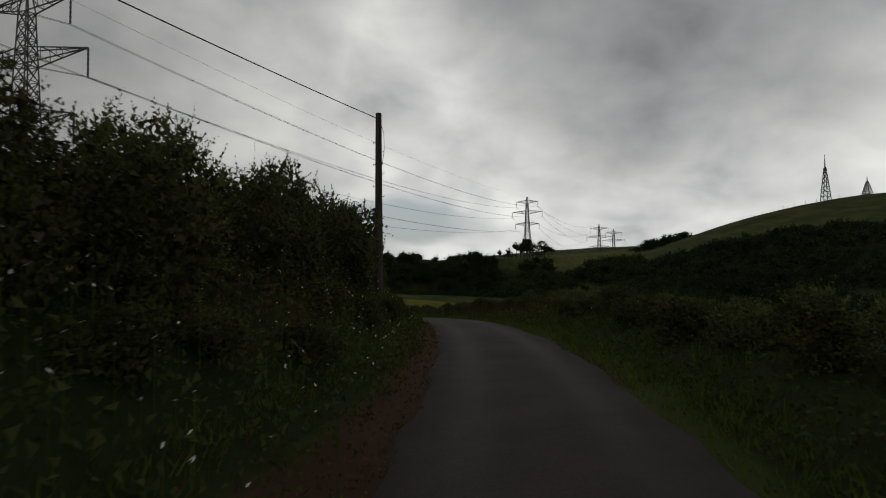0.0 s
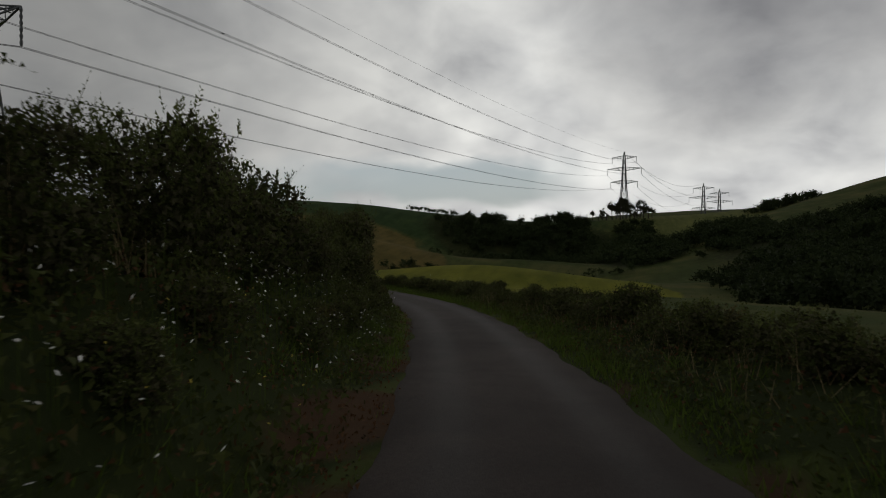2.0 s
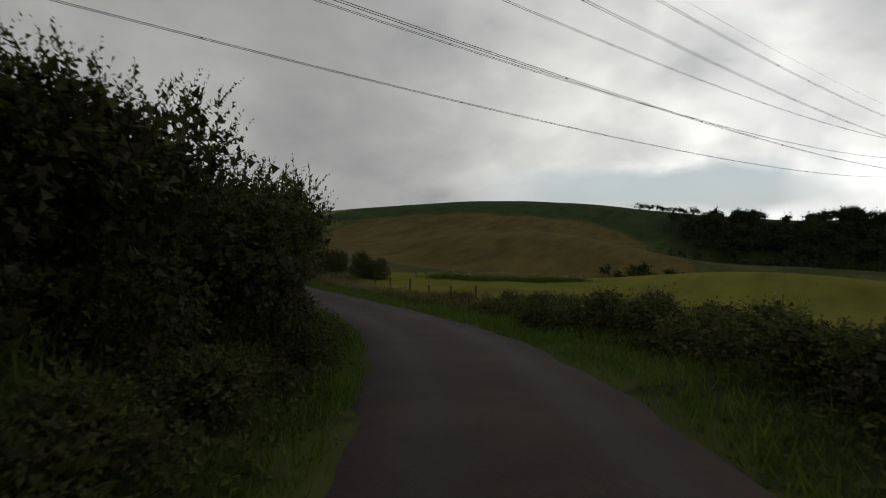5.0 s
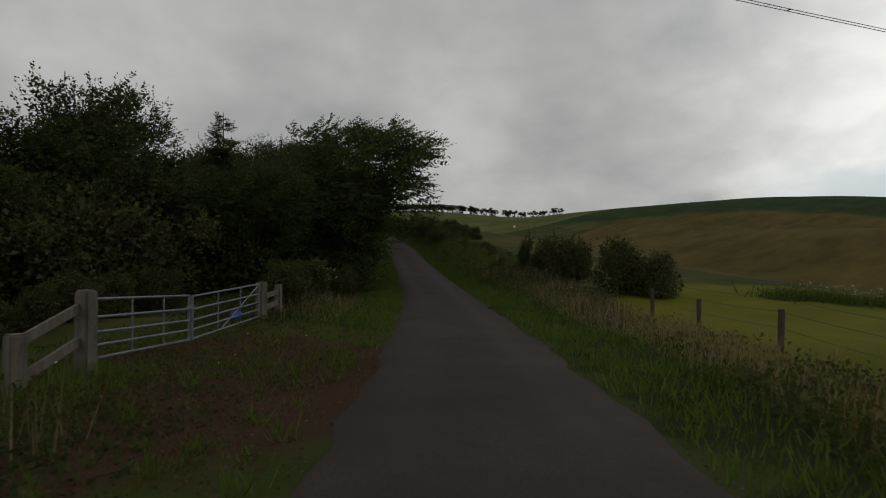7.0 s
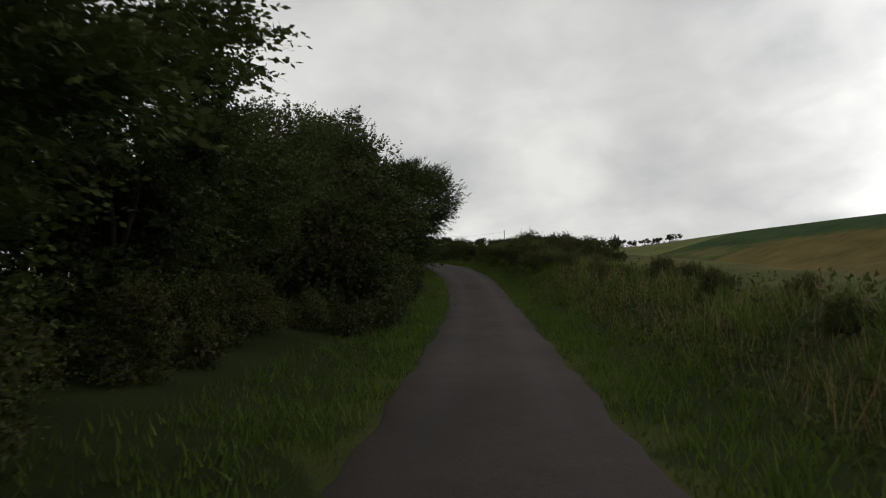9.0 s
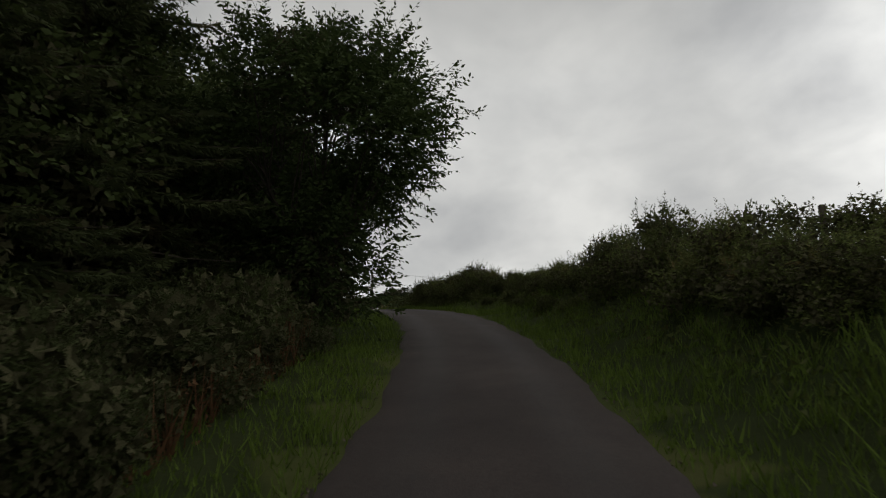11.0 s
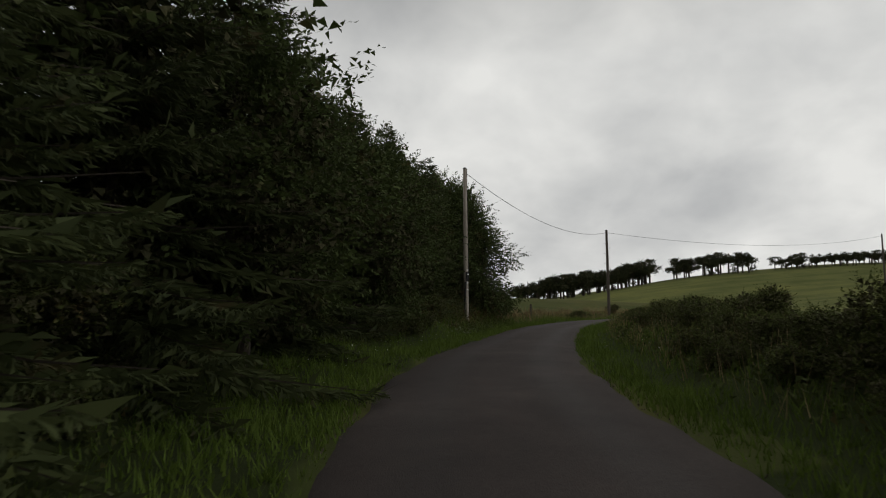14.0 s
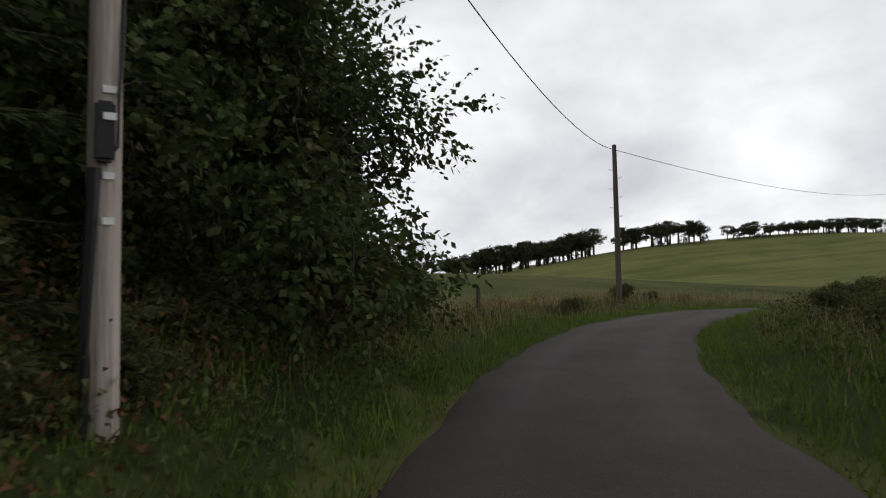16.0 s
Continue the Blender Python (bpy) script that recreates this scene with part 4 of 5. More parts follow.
for line in ([(-134.6, 118.1, 3.80), (-132.71, 119.22, 3.86), (-132.83, 119.54, 3.73), (-132.98, 119.88, 3.45), (-133.11, 119.95, 3.43)],
             [(-132.95, 119.8, 3.49), (-132.83, 120.35, 3.45), (-132.96, 120.63, 3.52), (-133.08, 120.88, 3.66)],
             [(-132.95, 119.84, 3.47), (-132.87, 119.57, 3.22), (-133.02, 119.33, 3.01)]):
    bm = bmesh.new()
    tube(bm, [back @ Vector(p) for p in line], [0.022 - 0.004 * i for i in range(len(line))], 6)
    part("dead_branch", bm, BARE, cherry, "pale bare dead branch")
place(ELDER, 216.6, -4.5, (0.92, 0.92, 1.0), 30)
for s, side, k in ((218.4, -4.1, 0.85), (219.8, -4.6, 0.8), (221.0, -4.2, 0.95), (222.6, -4.6, 0.85), (215.2, -4.0, 0.6), (211.2, -4.1, 0.5), (212.8, -4.0, 0.55), (213.9, -3.7, 0.4), (113.4, -3.9, 0.6), (115.2, -3.6, 0.7), (116.9, -3.3, 0.62), (119.4, -3.6, 0.75), (121.6, -3.9, 0.8)):
    place(HEDGE[0], s, side, k, s * 61)
for s, side, k in ((194.5, -4.4, 0.85), (201.5, -4.6, 0.85), (209.8, -5.8, 0.9), (220.5, -7.4, 1.2), (225.0, -10.2, 1.15), (217.5, -8.6, 1.1), (214.2, -6.6, 1.0)):
    place(ROUND, s, side, k, pick.uniform(0, 360))
# bushes by the meadow corner on the right
for s, side, k in ((122.8, 6.0, 0.45), (119.2, 6.0, (0.95, 0.95, 1.2)), (119.9, 6.8, 0.9), (114.4, 7.0, (1.1, 1.1, 1.25)), (113.6, 7.8, (0.95, 0.95, 1.0))):
    place(pick.choice(THICK), s, side, k, pick.uniform(0, 360))
for s, side, k in ((121.9, 4.7, (0.6, 0.6, 1.25)), (121.2, 5.3, (0.75, 0.75, 1.05))):
    place(SAPLING, s, side, k, s * 60)
for x, y, k in ((-11.6, 67.4, 0.62), (-12.6, 68.4, 0.5)):
    place_xy(THICK[0], x, y, k, x * 40)
for x, y, k in ((-160.5, 131.6, 0.45), (-161.8, 132.4, 0.5), (-163, 133.3, 0.55), (-166.5, 136.6, 0.75), (-168.5, 138.9, 0.45), (-171, 142, 0.4)):
    place_xy(LOW[0], x, y, k, x * 50)

# ridge pines, in rows with a gap between them
PINES = [pine(rng, 13.0, 3.6, 0.46), pine(rng, 12.4, 4.0, 0.42), pine(rng, 11.6, 3.2, 0.34)]
SCRUB = [pine(rng, 7.0, 3.6, 0.16)]
def pine_row(a, b, count, scale, under):
    for i in range(count):
        u = (i + pick.uniform(-0.3, 0.3)) / max(1, count - 1)
        x, y = a[0] + (b[0] - a[0]) * u, a[1] + (b[1] - a[1]) * u
        k = scale * pick.uniform(0.86, 1.06)
        place_xy(pick.choice(PINES), x + pick.uniform(-3, 3), y + pick.uniform(-1, 1), (1.4 * k, 1.4 * k, k), pick.uniform(0, 360), 0.3)
        if pick.random() < under:
            place_xy(SCRUB[0], x + pick.uniform(-4, 4), y + pick.uniform(-2, 2), scale * pick.uniform(0.45, 0.8), pick.uniform(0, 360), 0.3)
pine_row((-306, 150), (-306, 190), 54, 0.62, 0.3)
pine_row((-305, 197), (-299.5, 216), 16, 0.55, 0.4)
pine_row((-299, 226.5), (-296, 282), 48, 0.37, 0.3)
# rounded clumps where the ridge falls to the right
pine_row((-297, 284), (-291, 291), 6, 0.36, 0.5)
pine_row((-284, 292), (-268, 286), 6, 0.34, 0.6)
pine_row((-262, 284), (-232, 281), 14, 0.27, 1.0)
for x, y, k in ((-4, 372, 0.5), (-1, 373, 0.62), (3, 372, 0.75), (6, 374, 0.85), (10, 372, 0.95), (13, 374, 0.98), (17, 372, 0.9), (20, 374, 0.8), (24, 372, 0.62), (1, 375, 0.6), (8, 376, 0.8), (11.5, 376, 0.9), (15, 376, 0.9), (18.5, 376, 0.85), (22, 376, 0.7), (26, 374, 0.5)):
    place_xy(pick.choice(PINES + SCRUB), x, y, k, x * 33, 0.4)
discard([SAPLING] + BIG + SCRUB + THICK + BACK + HEDGE + LOW + GORSE + THORN + WIND + [ROUND, DEEP, ASH, ELDER] + SPRUCE + PINES)

# ---------------------------------------------------------------- far woods and trees
def canopy(name, spots, label, leaf=0.9, per=26, mat=PINE):
    """A wood seen from afar: uneven crowns side by side, in one sheet of leaves."""
    q = []
    for x, y, h in spots:
        z = float(ground_z(x, y)[0])
        c, r = lobes(rng, 4, (2.2, 2.2), h * 0.25, h * 0.8, h * 0.22, h * 0.34)
        q.append(lobe_leaves(rng, c + (x, y, z), r, per, leaf, 0.9, 0.9))
    ob = quads_mesh(name, np.concatenate(q), mat)
    return tagged(ob, label, "woodland", kind="stuff")


def spread(count, cx, cy, rx, ry, turn, low, high):
    out = []
    while len(out) < count:
        a, b = pick.uniform(-1, 1), pick.uniform(-1, 1)
        if a * a + b * b > 1:
            continue
        k, s = math.cos(radians(turn)), math.sin(radians(turn))
        full = 1.25 - 0.75 * (a * a + b * b)
        out.append((cx + a * rx * k - b * ry * s, cy + a * rx * s + b * ry * k, pick.uniform(low, high) * full))
    return out


FARWOOD = leaf_material("far_foliage", (0.014, 0.022, 0.009), (0.034, 0.046, 0.016))
canopy("valley_wood", spread(190, -32, 328, 46, 24, 0, 4.0, 8.0) + spread(30, -17, 352, 13, 6, 0, 5.5, 8.5) + spread(120, 8, 262, 15, 50, 4, 3.0, 6.5) + spread(30, 18, 345, 12, 14, 0, 4.0, 7.0), "dark mixed wood covering the valley slope", 0.7, 60, FARWOOD)
canopy("hillside_wood", spread(260, 84, 210, 46, 34, -10, 2.5, 5.0) + spread(110, 62, 168, 36, 26, -15, 2.5, 4.6) + spread(120, 36, 240, 17, 42, -8, 3.0, 6.0) + spread(50, 84, 356, 16, 6, -20, 2.5, 5.0), "dark wood on the slope below the mast hill", 0.6, 60, FARWOOD)
canopy("dell_wood", spread(210, 47, 132, 33, 46, -12, 2.6, 5.0) + spread(80, 22, 96, 9, 24, -12, 2.6, 4.4), "dark broadleaf wood filling the dell below the lane", 0.45, 80, FARWOOD)
canopy("distant_tree_row", [(-97 + 1.15 * i + pick.uniform(-0.4, 0.4), 345 + 0.8 * i, pick.uniform(1.6, 3.0)) for i in range(17)] + [(-50, 354, 4.5), (-48.5, 354, 3.0)], "distant row of dark trees on the hill crest", 0.45, 120, FARWOOD)
canopy("valley_hedge", [(-66 + 2.2 * i, 166 + 1.15 * i + 2.0 * math.sin(i * 0.7), pick.uniform(1.6, 3.4) * (1.4 if 8 < i < 14 else 1.0)) for i in range(7, 34)] + [(-48 + 2.6 * i, 206 + 1.2 * i, pick.uniform(1.4, 2.6)) for i in range(18)], "dark overgrown hedge in the valley behind the meadow", 0.32, 160, FARWOOD)


# ---------------------------------------------------------------- grass, weeds and flowers
def strip(count, s0, s1, near, far):
    """Random places beside the road: near and far measured from its edge; the sign is the side."""
    s = rng.uniform(s0, s1, count)
    u = rng.uniform(0, 1, count)
    sign = 1 if far > 0 else -1
    d = sign * (half(s) + abs(near) + (abs(far) - abs(near)) * u)
    on = lambda v: np.interp(s, ALONG, v)
    x, y = on(LINE[:, 0]) + on(RIGHT[:, 0]) * d, on(LINE[:, 1]) + on(RIGHT[:, 1]) * d
    return np.stack([x, y, ground_z(x, y)], 1)


def blades(p, high, wide, lean=0.35):
    n = len(p)
    h = high * rng.uniform(0.5, 1.25, n) * (0.75 + 0.5 * (0.5 + 0.5 * lump(p[:, 0], p[:, 1], 1.1)))
    a = rng.uniform(0, 2 * math.pi, n)
    w = np.stack([np.cos(a), np.sin(a), 0 * a], 1) * (wide * rng.uniform(0.6, 1.2, n))[:, None]
    t = rng.normal(size=(n, 3)) * lean * h[:, None]
    t[:, 2] = h
    p = p - (0, 0, 0.03)
    return np.stack([p - w, p + w, p + t], 1)


def tufts(p, count, wide, high):
    """Clumps of longer grass."""
    k = np.repeat(np.arange(len(p)), count)
    q = p[k] + rng.normal(size=(len(k), 3)) * (wide * 0.5, wide * 0.5, 0)
    return blades(q, high, 0.011, 0.45)


def stuff(name, q, mat, label, category):
    return tagged(quads_mesh(name, q, mat), label, category, kind="stuff")


stuff("verge_grass", np.concatenate([blades(strip(16000, 36, 88, -0.12, -1.5), 0.18, 0.013), blades(strip(7000, -6, 42, -0.5, -1.3), 0.18, 0.014), blades(strip(600, -6, 42, -0.05, -0.5), 0.1, 0.014), blades(strip(7000, 60, 93, -0.02, -2.4), 0.2, 0.015), blades(strip(4200, 93, 105, -0.7, -5.5), 0.09, 0.012), blades(strip(5000, 93, 99, -2.4, -6.5), 0.22, 0.013), blades(strip(23000, 105, 232, -0.02, -2.4), 0.2, 0.015), blades(strip(16000, 105, 225, -0.02, -1.2), 0.14, 0.014),
                                     blades(strip(14000, -6, 70, 0.02, 1.0), 0.18, 0.014), blades(strip(42000, 60, 240, 0.02, 2.3), 0.22, 0.015), blades(strip(14000, 60, 235, 0.02, 0.9), 0.12, 0.014),
                                     blades(strip(12000, 190, 245, -0.02, -3.2), 0.24, 0.014), tufts(strip(150, 93, 105, -0.5, -5.0), 26, 0.16, 0.12), tufts(strip(420, 84, 245, -0.3, -2.2), 22, 0.14, 0.26), tufts(strip(420, 60, 245, 0.2, 2.2), 22, 0.14, 0.26), tufts(strip(160, -6, 60, 0.3, 1.6), 22, 0.14, 0.3), tufts(strip(520, 124, 172, 1.0, 4.0), 24, 0.2, 0.42), blades(strip(1500, 208, 220, -0.5, -3.2), 0.4, 0.014, 0.35)]),
      GRASS, "short green verge grass along the lane", "grass")
stuff("dry_grass", np.concatenate([blades(strip(1800, 72, 88, 1.8, 4.4), 0.6, 0.008, 0.22), blades(strip(4200, 88, 114, 1.6, 4.2), 0.55, 0.0075, 0.25), blades(strip(1100, 114, 122, 1.8, 4.2), 0.42, 0.007, 0.3), blades(strip(900, 86, 96.5, -1.8, -5.5), 0.75, 0.007, 0.25), blades(strip(500, 106, 113, -1.4, -3.2), 0.45, 0.008, 0.25),
                                   blades(strip(2200, 122, 150, 1.5, 3.6), 0.5, 0.008, 0.25), blades(strip(3800, 218, 250, -1.2, -5.0), 0.6, 0.009, 0.25), blades(strip(260, 206, 218, -1.2, -3.0), 0.6, 0.007, 0.3), blades(strip(1500, 190, 232, 1.2, 3.5), 0.5, 0.009, 0.25),
                                   blades(strip(900, 20, 60, 1.0, 2.4), 0.55, 0.008), blades(strip(700, 24, 34, -2.2, -3.6), 0.7, 0.01, 0.2)]),
      STRAW, "tall dry straw-coloured grass and seed heads", "grass")


def weeds(p, high, size):
    n = len(p)
    p = p + np.stack([rng.normal(size=n) * 0.08, rng.normal(size=n) * 0.08, rng.uniform(0, 1, n)**1.5 * high * (0.55 + 0.45 * lump(p[:, 0], p[:, 1], 0.8))], 1)
    return leaves(rng, p, size, np.tile((0, 0, 0.5), (n, 1)), 0.5)


stuff("bank_weeds", np.concatenate([weeds(strip(60000, -6, 88, -0.4, -3.2), 0.55, 0.09), weeds(strip(32000, -6, 72, 0.4, 3.0), 0.55, 0.09), weeds(strip(14000, 82, 97.5, -1.2, -6.0), 0.5, 0.08), weeds(strip(7000, 88, 96.5, -1.9, -6.0), 0.95, 0.075), weeds(strip(6000, 95, 105, -0.8, -5.5), 0.14, 0.055), weeds(strip(2500, 105, 112, -1.7, -5.0), 0.3, 0.1),
                                    weeds(strip(26000, 112, 232, 1.3, 4.2), 0.5, 0.11), weeds(strip(34000, 134, 222, -1.8, -6.5), 0.5, 0.1), weeds(strip(12000, 208, 220, -0.7, -4.0), 0.8, 0.085), weeds(strip(16000, 72, 100, 1.2, 4.8), 0.5, 0.1), weeds(strip(9000, 92, 124, 1.2, 4.4), 0.4, 0.085)]),
      LEAF_HEDGE, "lush mixed weeds and nettles on the roadside banks", "weeds")
stuff("dock_stalks", np.concatenate([blades(strip(900, 150, 158, -1.7, -2.8), 0.7, 0.02, 0.2), weeds(strip(1100, 150, 158, -1.7, -2.8), 0.8, 0.09), weeds(strip(900, 30, 62, 0.8, 2.0), 0.5, 0.08), weeds(strip(2600, 211, 220, -1.4, -3.4), 1.3, 0.085), weeds(strip(6000, 220, 246, -1.8, -5.0), 0.6, 0.08),
                                     weeds(strip(6500, -6, 35, -0.05, -1.1), 0.3, 0.055), weeds(strip(900, 35, 60, -0.02, -0.3), 0.2, 0.05), weeds(strip(2500, -6, 60, 0.1, 1.2), 0.35, 0.055), weeds(strip(4500, 5, 17, -1.4, -3.2), 0.6, 0.06), weeds(strip(2200, 20, 34, -1.0, -2.6), 0.5, 0.06), weeds(strip(500, 84, 100, 1.5, 3.0), 0.5, 0.08), weeds(strip(4500, 93, 106, -0.3, -4.6), 0.10, 0.05)]),
      BRACKEN, "rust-brown dock and dead stalks on the verge", "weeds")


GRIT = plain_material("loose_grit", (0.045, 0.034, 0.027), (0.12, 0.10, 0.085), 20.0, 0.95, 0.002)
q = np.concatenate([strip(4200, -8, 236, -0.001, -0.16), strip(4200, -8, 236, 0.001, 0.16), strip(1800, 92, 106, -0.1, -3.2)])
q[:, 2] += 0.012
stuff("edge_grit", leaves(rng, q, 0.035, np.tile((0, 0, 0.15), (len(q), 1)), 0.9), GRIT, "loose grit and crumbled soil along the lane's edges", "gravel")


def flowers(p, high, size):
    out, stem = [], []
    for x, y, z in p:
        h = high * rng.uniform(0.6, 1.3)
        a = rng.uniform(0, math.pi)
        tilt = rng.normal(size=2) * 0.45
        c = np.array((x, y, z + h))
        for k in range(4):
            b = a + k * math.pi / 4
            d = np.array((math.cos(b), math.sin(b), tilt[0] * math.cos(b) + tilt[1] * math.sin(b))) * size * rng.uniform(0.8, 1.1)
            e = np.array((-d[1], d[0], 0)) * 0.38
            out.append(np.stack([c - d, c - e, c + d, c + e]))
        stem.append(np.stack([c + (0, 0, -h), c + (0.006, 0, -h), c + (0.003, 0.002, -0.004), c + (0, 0, -0.004)]))
    return np.array(out), np.array(stem)


def flower_patch(name, p, high, size, mat, label):
    ob = thing(name, (0, 0, 0), label, "flowers", kind="stuff")
    a, b = flowers(p, high, size)
    quads_mesh("petals", a, mat, ob)
    quads_mesh("stalks", b, GRASS, ob)
    return ob


YELLOW = plain_material("yellow_petal", (0.42, 0.33, 0.04), (0.62, 0.50, 0.08), 8.0, 0.7, 0.001)
flower_patch("ox_eye_daisies", np.concatenate([strip(330, 2, 26, -0.7, -2.6), strip(160, 3, 14, -0.6, -2.6), strip(170, 28, 36, -0.9, -2.2), strip(110, 33, 41, -0.5, -2.0), strip(120, 26, 60, -0.4, -2.2), strip(12, 84, 100, -1.0, -4.0), strip(10, 5, 30, 0.8, 2.0), strip(14, 60, 90, 1.6, 4.0)]), 0.5, 0.021, PETAL, "scattered white ox-eye daisies on the grassy bank")
flower_patch("white_clover", np.concatenate([strip(50, 192, 206, -0.6, -1.8), strip(150, 206.2, 208.6, -0.35, -1.6), strip(40, 196, 210, 0.6, 3.0), strip(25, 98, 120, 1.5, 4.0)]), 0.27, 0.015, PETAL, "patches of small white verge flowers")
flower_patch("ragwort", np.concatenate([strip(40, 22, 34, -0.7, -1.8), strip(20, 98, 106, -1.2, -3.0)]), 0.35, 0.018, YELLOW, "small yellow ragwort flowers on the bank")
flower_patch("hogweed_heads", np.concatenate([strip(18, 110.2, 113.0, -2.15, -2.7), strip(8, 66, 84, 3.0, 5.0)]), 0.9, 0.04, PETAL, "white hogweed flower heads by the gate")
def field_edge(count, low=-0.3, wide=0.45):
    u = rng.uniform(low, 1, count)
    x, y = -43.6 + 6.0 * u + rng.normal(size=count) * wide, 107.2 + 17.0 * u + rng.normal(size=count) * wide
    return np.stack([x, y, ground_z(x, y)], 1)


stuff("rush_bank", np.concatenate([blades(field_edge(4200, -0.05), 0.5, 0.02, 0.3), weeds(field_edge(3600, -0.05), 0.5, 0.12)]), GRASS, "dull green rushes and tall herbs along the meadow edge", "rushes")
flower_patch("meadowsweet_bank", field_edge(420, 0.0, 0.35), 0.6, 0.03, PETAL, "pale flower heads among the rushes at the meadow edge")


# ---------------------------------------------------------------- poles, wires, gate and fences
def wire(name, a, b, sag, radius, parent=None, label="", count=18, twin=0.0):
    """A hanging cable between two fixings."""
    a, b = Vector(a), Vector(b)
    side = Vector((0, 0, 1)).cross(b - a).normalized() * twin
    bm = bmesh.new()
    for o in ((-0.5, 0.5) if twin else (0,)):
        pts = [a.lerp(b, i / count) + side * o - Vector((0, 0, 4 * sag * (i / count) * (1 - i / count))) for i in range(count + 1)]
        tube(bm, pts, [radius] * (count + 1), 5)
    if twin:
        for i in range(2, count, 3):
            p = a.lerp(b, i / count) - Vector((0, 0, 4 * sag * (i / count) * (1 - i / count)))
            bar(bm, p - side * 0.5, p + side * 0.5, radius * 2.4)
    if parent:
        return part(name, bm, CABLE, parent, label)
    me = bpy.data.meshes.new(name)
    bm.to_mesh(me)
    bm.free()
    me.materials.append(CABLE)
    return tagged(new(name, me), label, "cable")


def telegraph_pole(x, y, top, lean, mat, label, rungs=True, box=True, turn=0.0, sink=0.4, thick=0.15, lift=0.0, guard=True):
    z = float(ground_z(x, y)[0])
    ob = thing("telegraph_pole", (x, y, z), label, "pole", turn=turn)
    h = top - z
    bm = bmesh.new()
    tube(bm, [(0, 0, -sink), (lean[0] * 0.3, lean[1] * 0.3, h * 0.3), (lean[0] * 0.65, lean[1] * 0.65, h * 0.65), (lean[0], lean[1], h)], [thick, thick * 0.95, thick * 0.85, thick * 0.72], 14)
    part("shaft", bm, mat, ob)
    at = lambda f: Vector((lean[0] * f, lean[1] * f, h * f))
    if rungs:
        for k in range(6):
            bm = bmesh.new()
            c, sg = at(0.55 + 0.06 * k), (-1) ** k
            tube(bm, [c + Vector((0.05 * sg, 0, 0)), c + Vector((0.30 * sg, 0, 0)), c + Vector((0.31 * sg, 0, 0.05))], [0.012] * 3, 5)
            part("step_iron", bm, GALVANISED, ob, "steel climbing step")
    if box:
        bm = bmesh.new()
        c = at(0.284 + lift) + Vector((0, -thick - 0.03, 0))
        bmesh.ops.create_cube(bm, size=1, matrix=Matrix.Translation(c) @ Matrix.Diagonal((0.13, 0.1, 0.42, 1)))
        bmesh.ops.bevel(bm, geom=bm.edges[:], offset=0.02, segments=2, affect="EDGES")
        jbox = part("cable_box", bm, PLASTIC, ob, "black plastic junction box")
        for f, w in ((0.297, 0.08), (0.243, 0.07), (0.20, 0.07), (0.326, 0.09))[:4 if guard else 1]:
            bm = bmesh.new()
            bmesh.ops.create_cube(bm, size=1, matrix=Matrix.Translation(at(f + lift) + Vector((0.03, -thick - (0.09 if f == 0.297 else 0.0), 0))) @ Matrix.Diagonal((w, 0.02, 0.05, 1)))
            part("tag", bm, TAG, jbox if f == 0.297 else ob, "small white metal tag")
        bm = bmesh.new()
        tube(bm, [at(0.995) + Vector((thick * 0.8, -0.02, 0)), at(0.5 + lift) + Vector((thick * 0.98, -0.02, 0)), at(0.37 + lift) + Vector((thick * 0.9, -0.07, 0)), at(0.32 + lift) + Vector((0.085, -thick - 0.03, 0)), at(0.27 + lift) + Vector((0.08, -thick - 0.05, 0)), at(0.255 + lift) + Vector((0.0, -thick - 0.04, 0))], [0.014] * 6, 6)
        part("down_cable", bm, PLASTIC, ob, "black cable clipped down the shaft")
    if box and guard:
        bm = bmesh.new()
        tube(bm, [at(0.25) + Vector((-0.06, -thick * 0.9, 0)), at(0.12) + Vector((-thick * 0.8, -thick * 0.6, 0)), at(0.0) + Vector((-thick * 0.8, -thick * 0.6, 0))], [0.045] * 3, 6)
        part("cable_guard", bm, PLASTIC, ob, "dark plastic cable guard")
    bm = bmesh.new()
    tube(bm, [at(1.0) - Vector((0, 0, 0.02)), at(1.0) + Vector((0, 0, 0.03)), at(1.0) + Vector((0, 0, 0.05))], [thick * 0.76, thick * 0.7, thick * 0.3], 12)
    part("cap", bm, PLASTIC, ob, "weatherproof pole cap")
    return Vector((x, y, z)) + (pose(0, 0, 0, 0, 0, turn).to_3x3() @ at(0.975))


T0 = telegraph_pole(-4.03, 19.9, 6.6, (0.0, 0.0), POLE_DARK, "dark creosoted telegraph pole standing in the hedge bank", turn=-45, thick=0.13, lift=0.17, guard=False)
TB0 = telegraph_pole(-14.0, -17.0, 7.3, (0.0, 0.0), POLE_DARK, "dark creosoted telegraph pole in the hedge", box=False, thick=0.13)
bm = bmesh.new()
tube(bm, [T0 + Vector((0.05, -0.1, -0.05)), T0 + Vector((0.2, -0.16, -0.5)), T0 + Vector((0.22, -0.18, -1.0)), T0 + Vector((0.14, -0.14, -1.5))], [0.008] * 4, 5)
me = bpy.data.meshes.new("drop_cable")
bm.to_mesh(me)
bm.free()
me.materials.append(CABLE)
tagged(new("drop_cable", me), "thin loose cable hanging in a loop beside the pole", "cable")
wire("telephone_wire", TB0, T0, 0.45, 0.014, label="black overhead telephone wire between two poles")
TA = telegraph_pole(-143.7, 122.8, 8.75, (0.0, 0.0), POLE_WOOD, "weathered grey-brown telegraph pole with a black junction box", turn=110, thick=0.118, rungs=False)
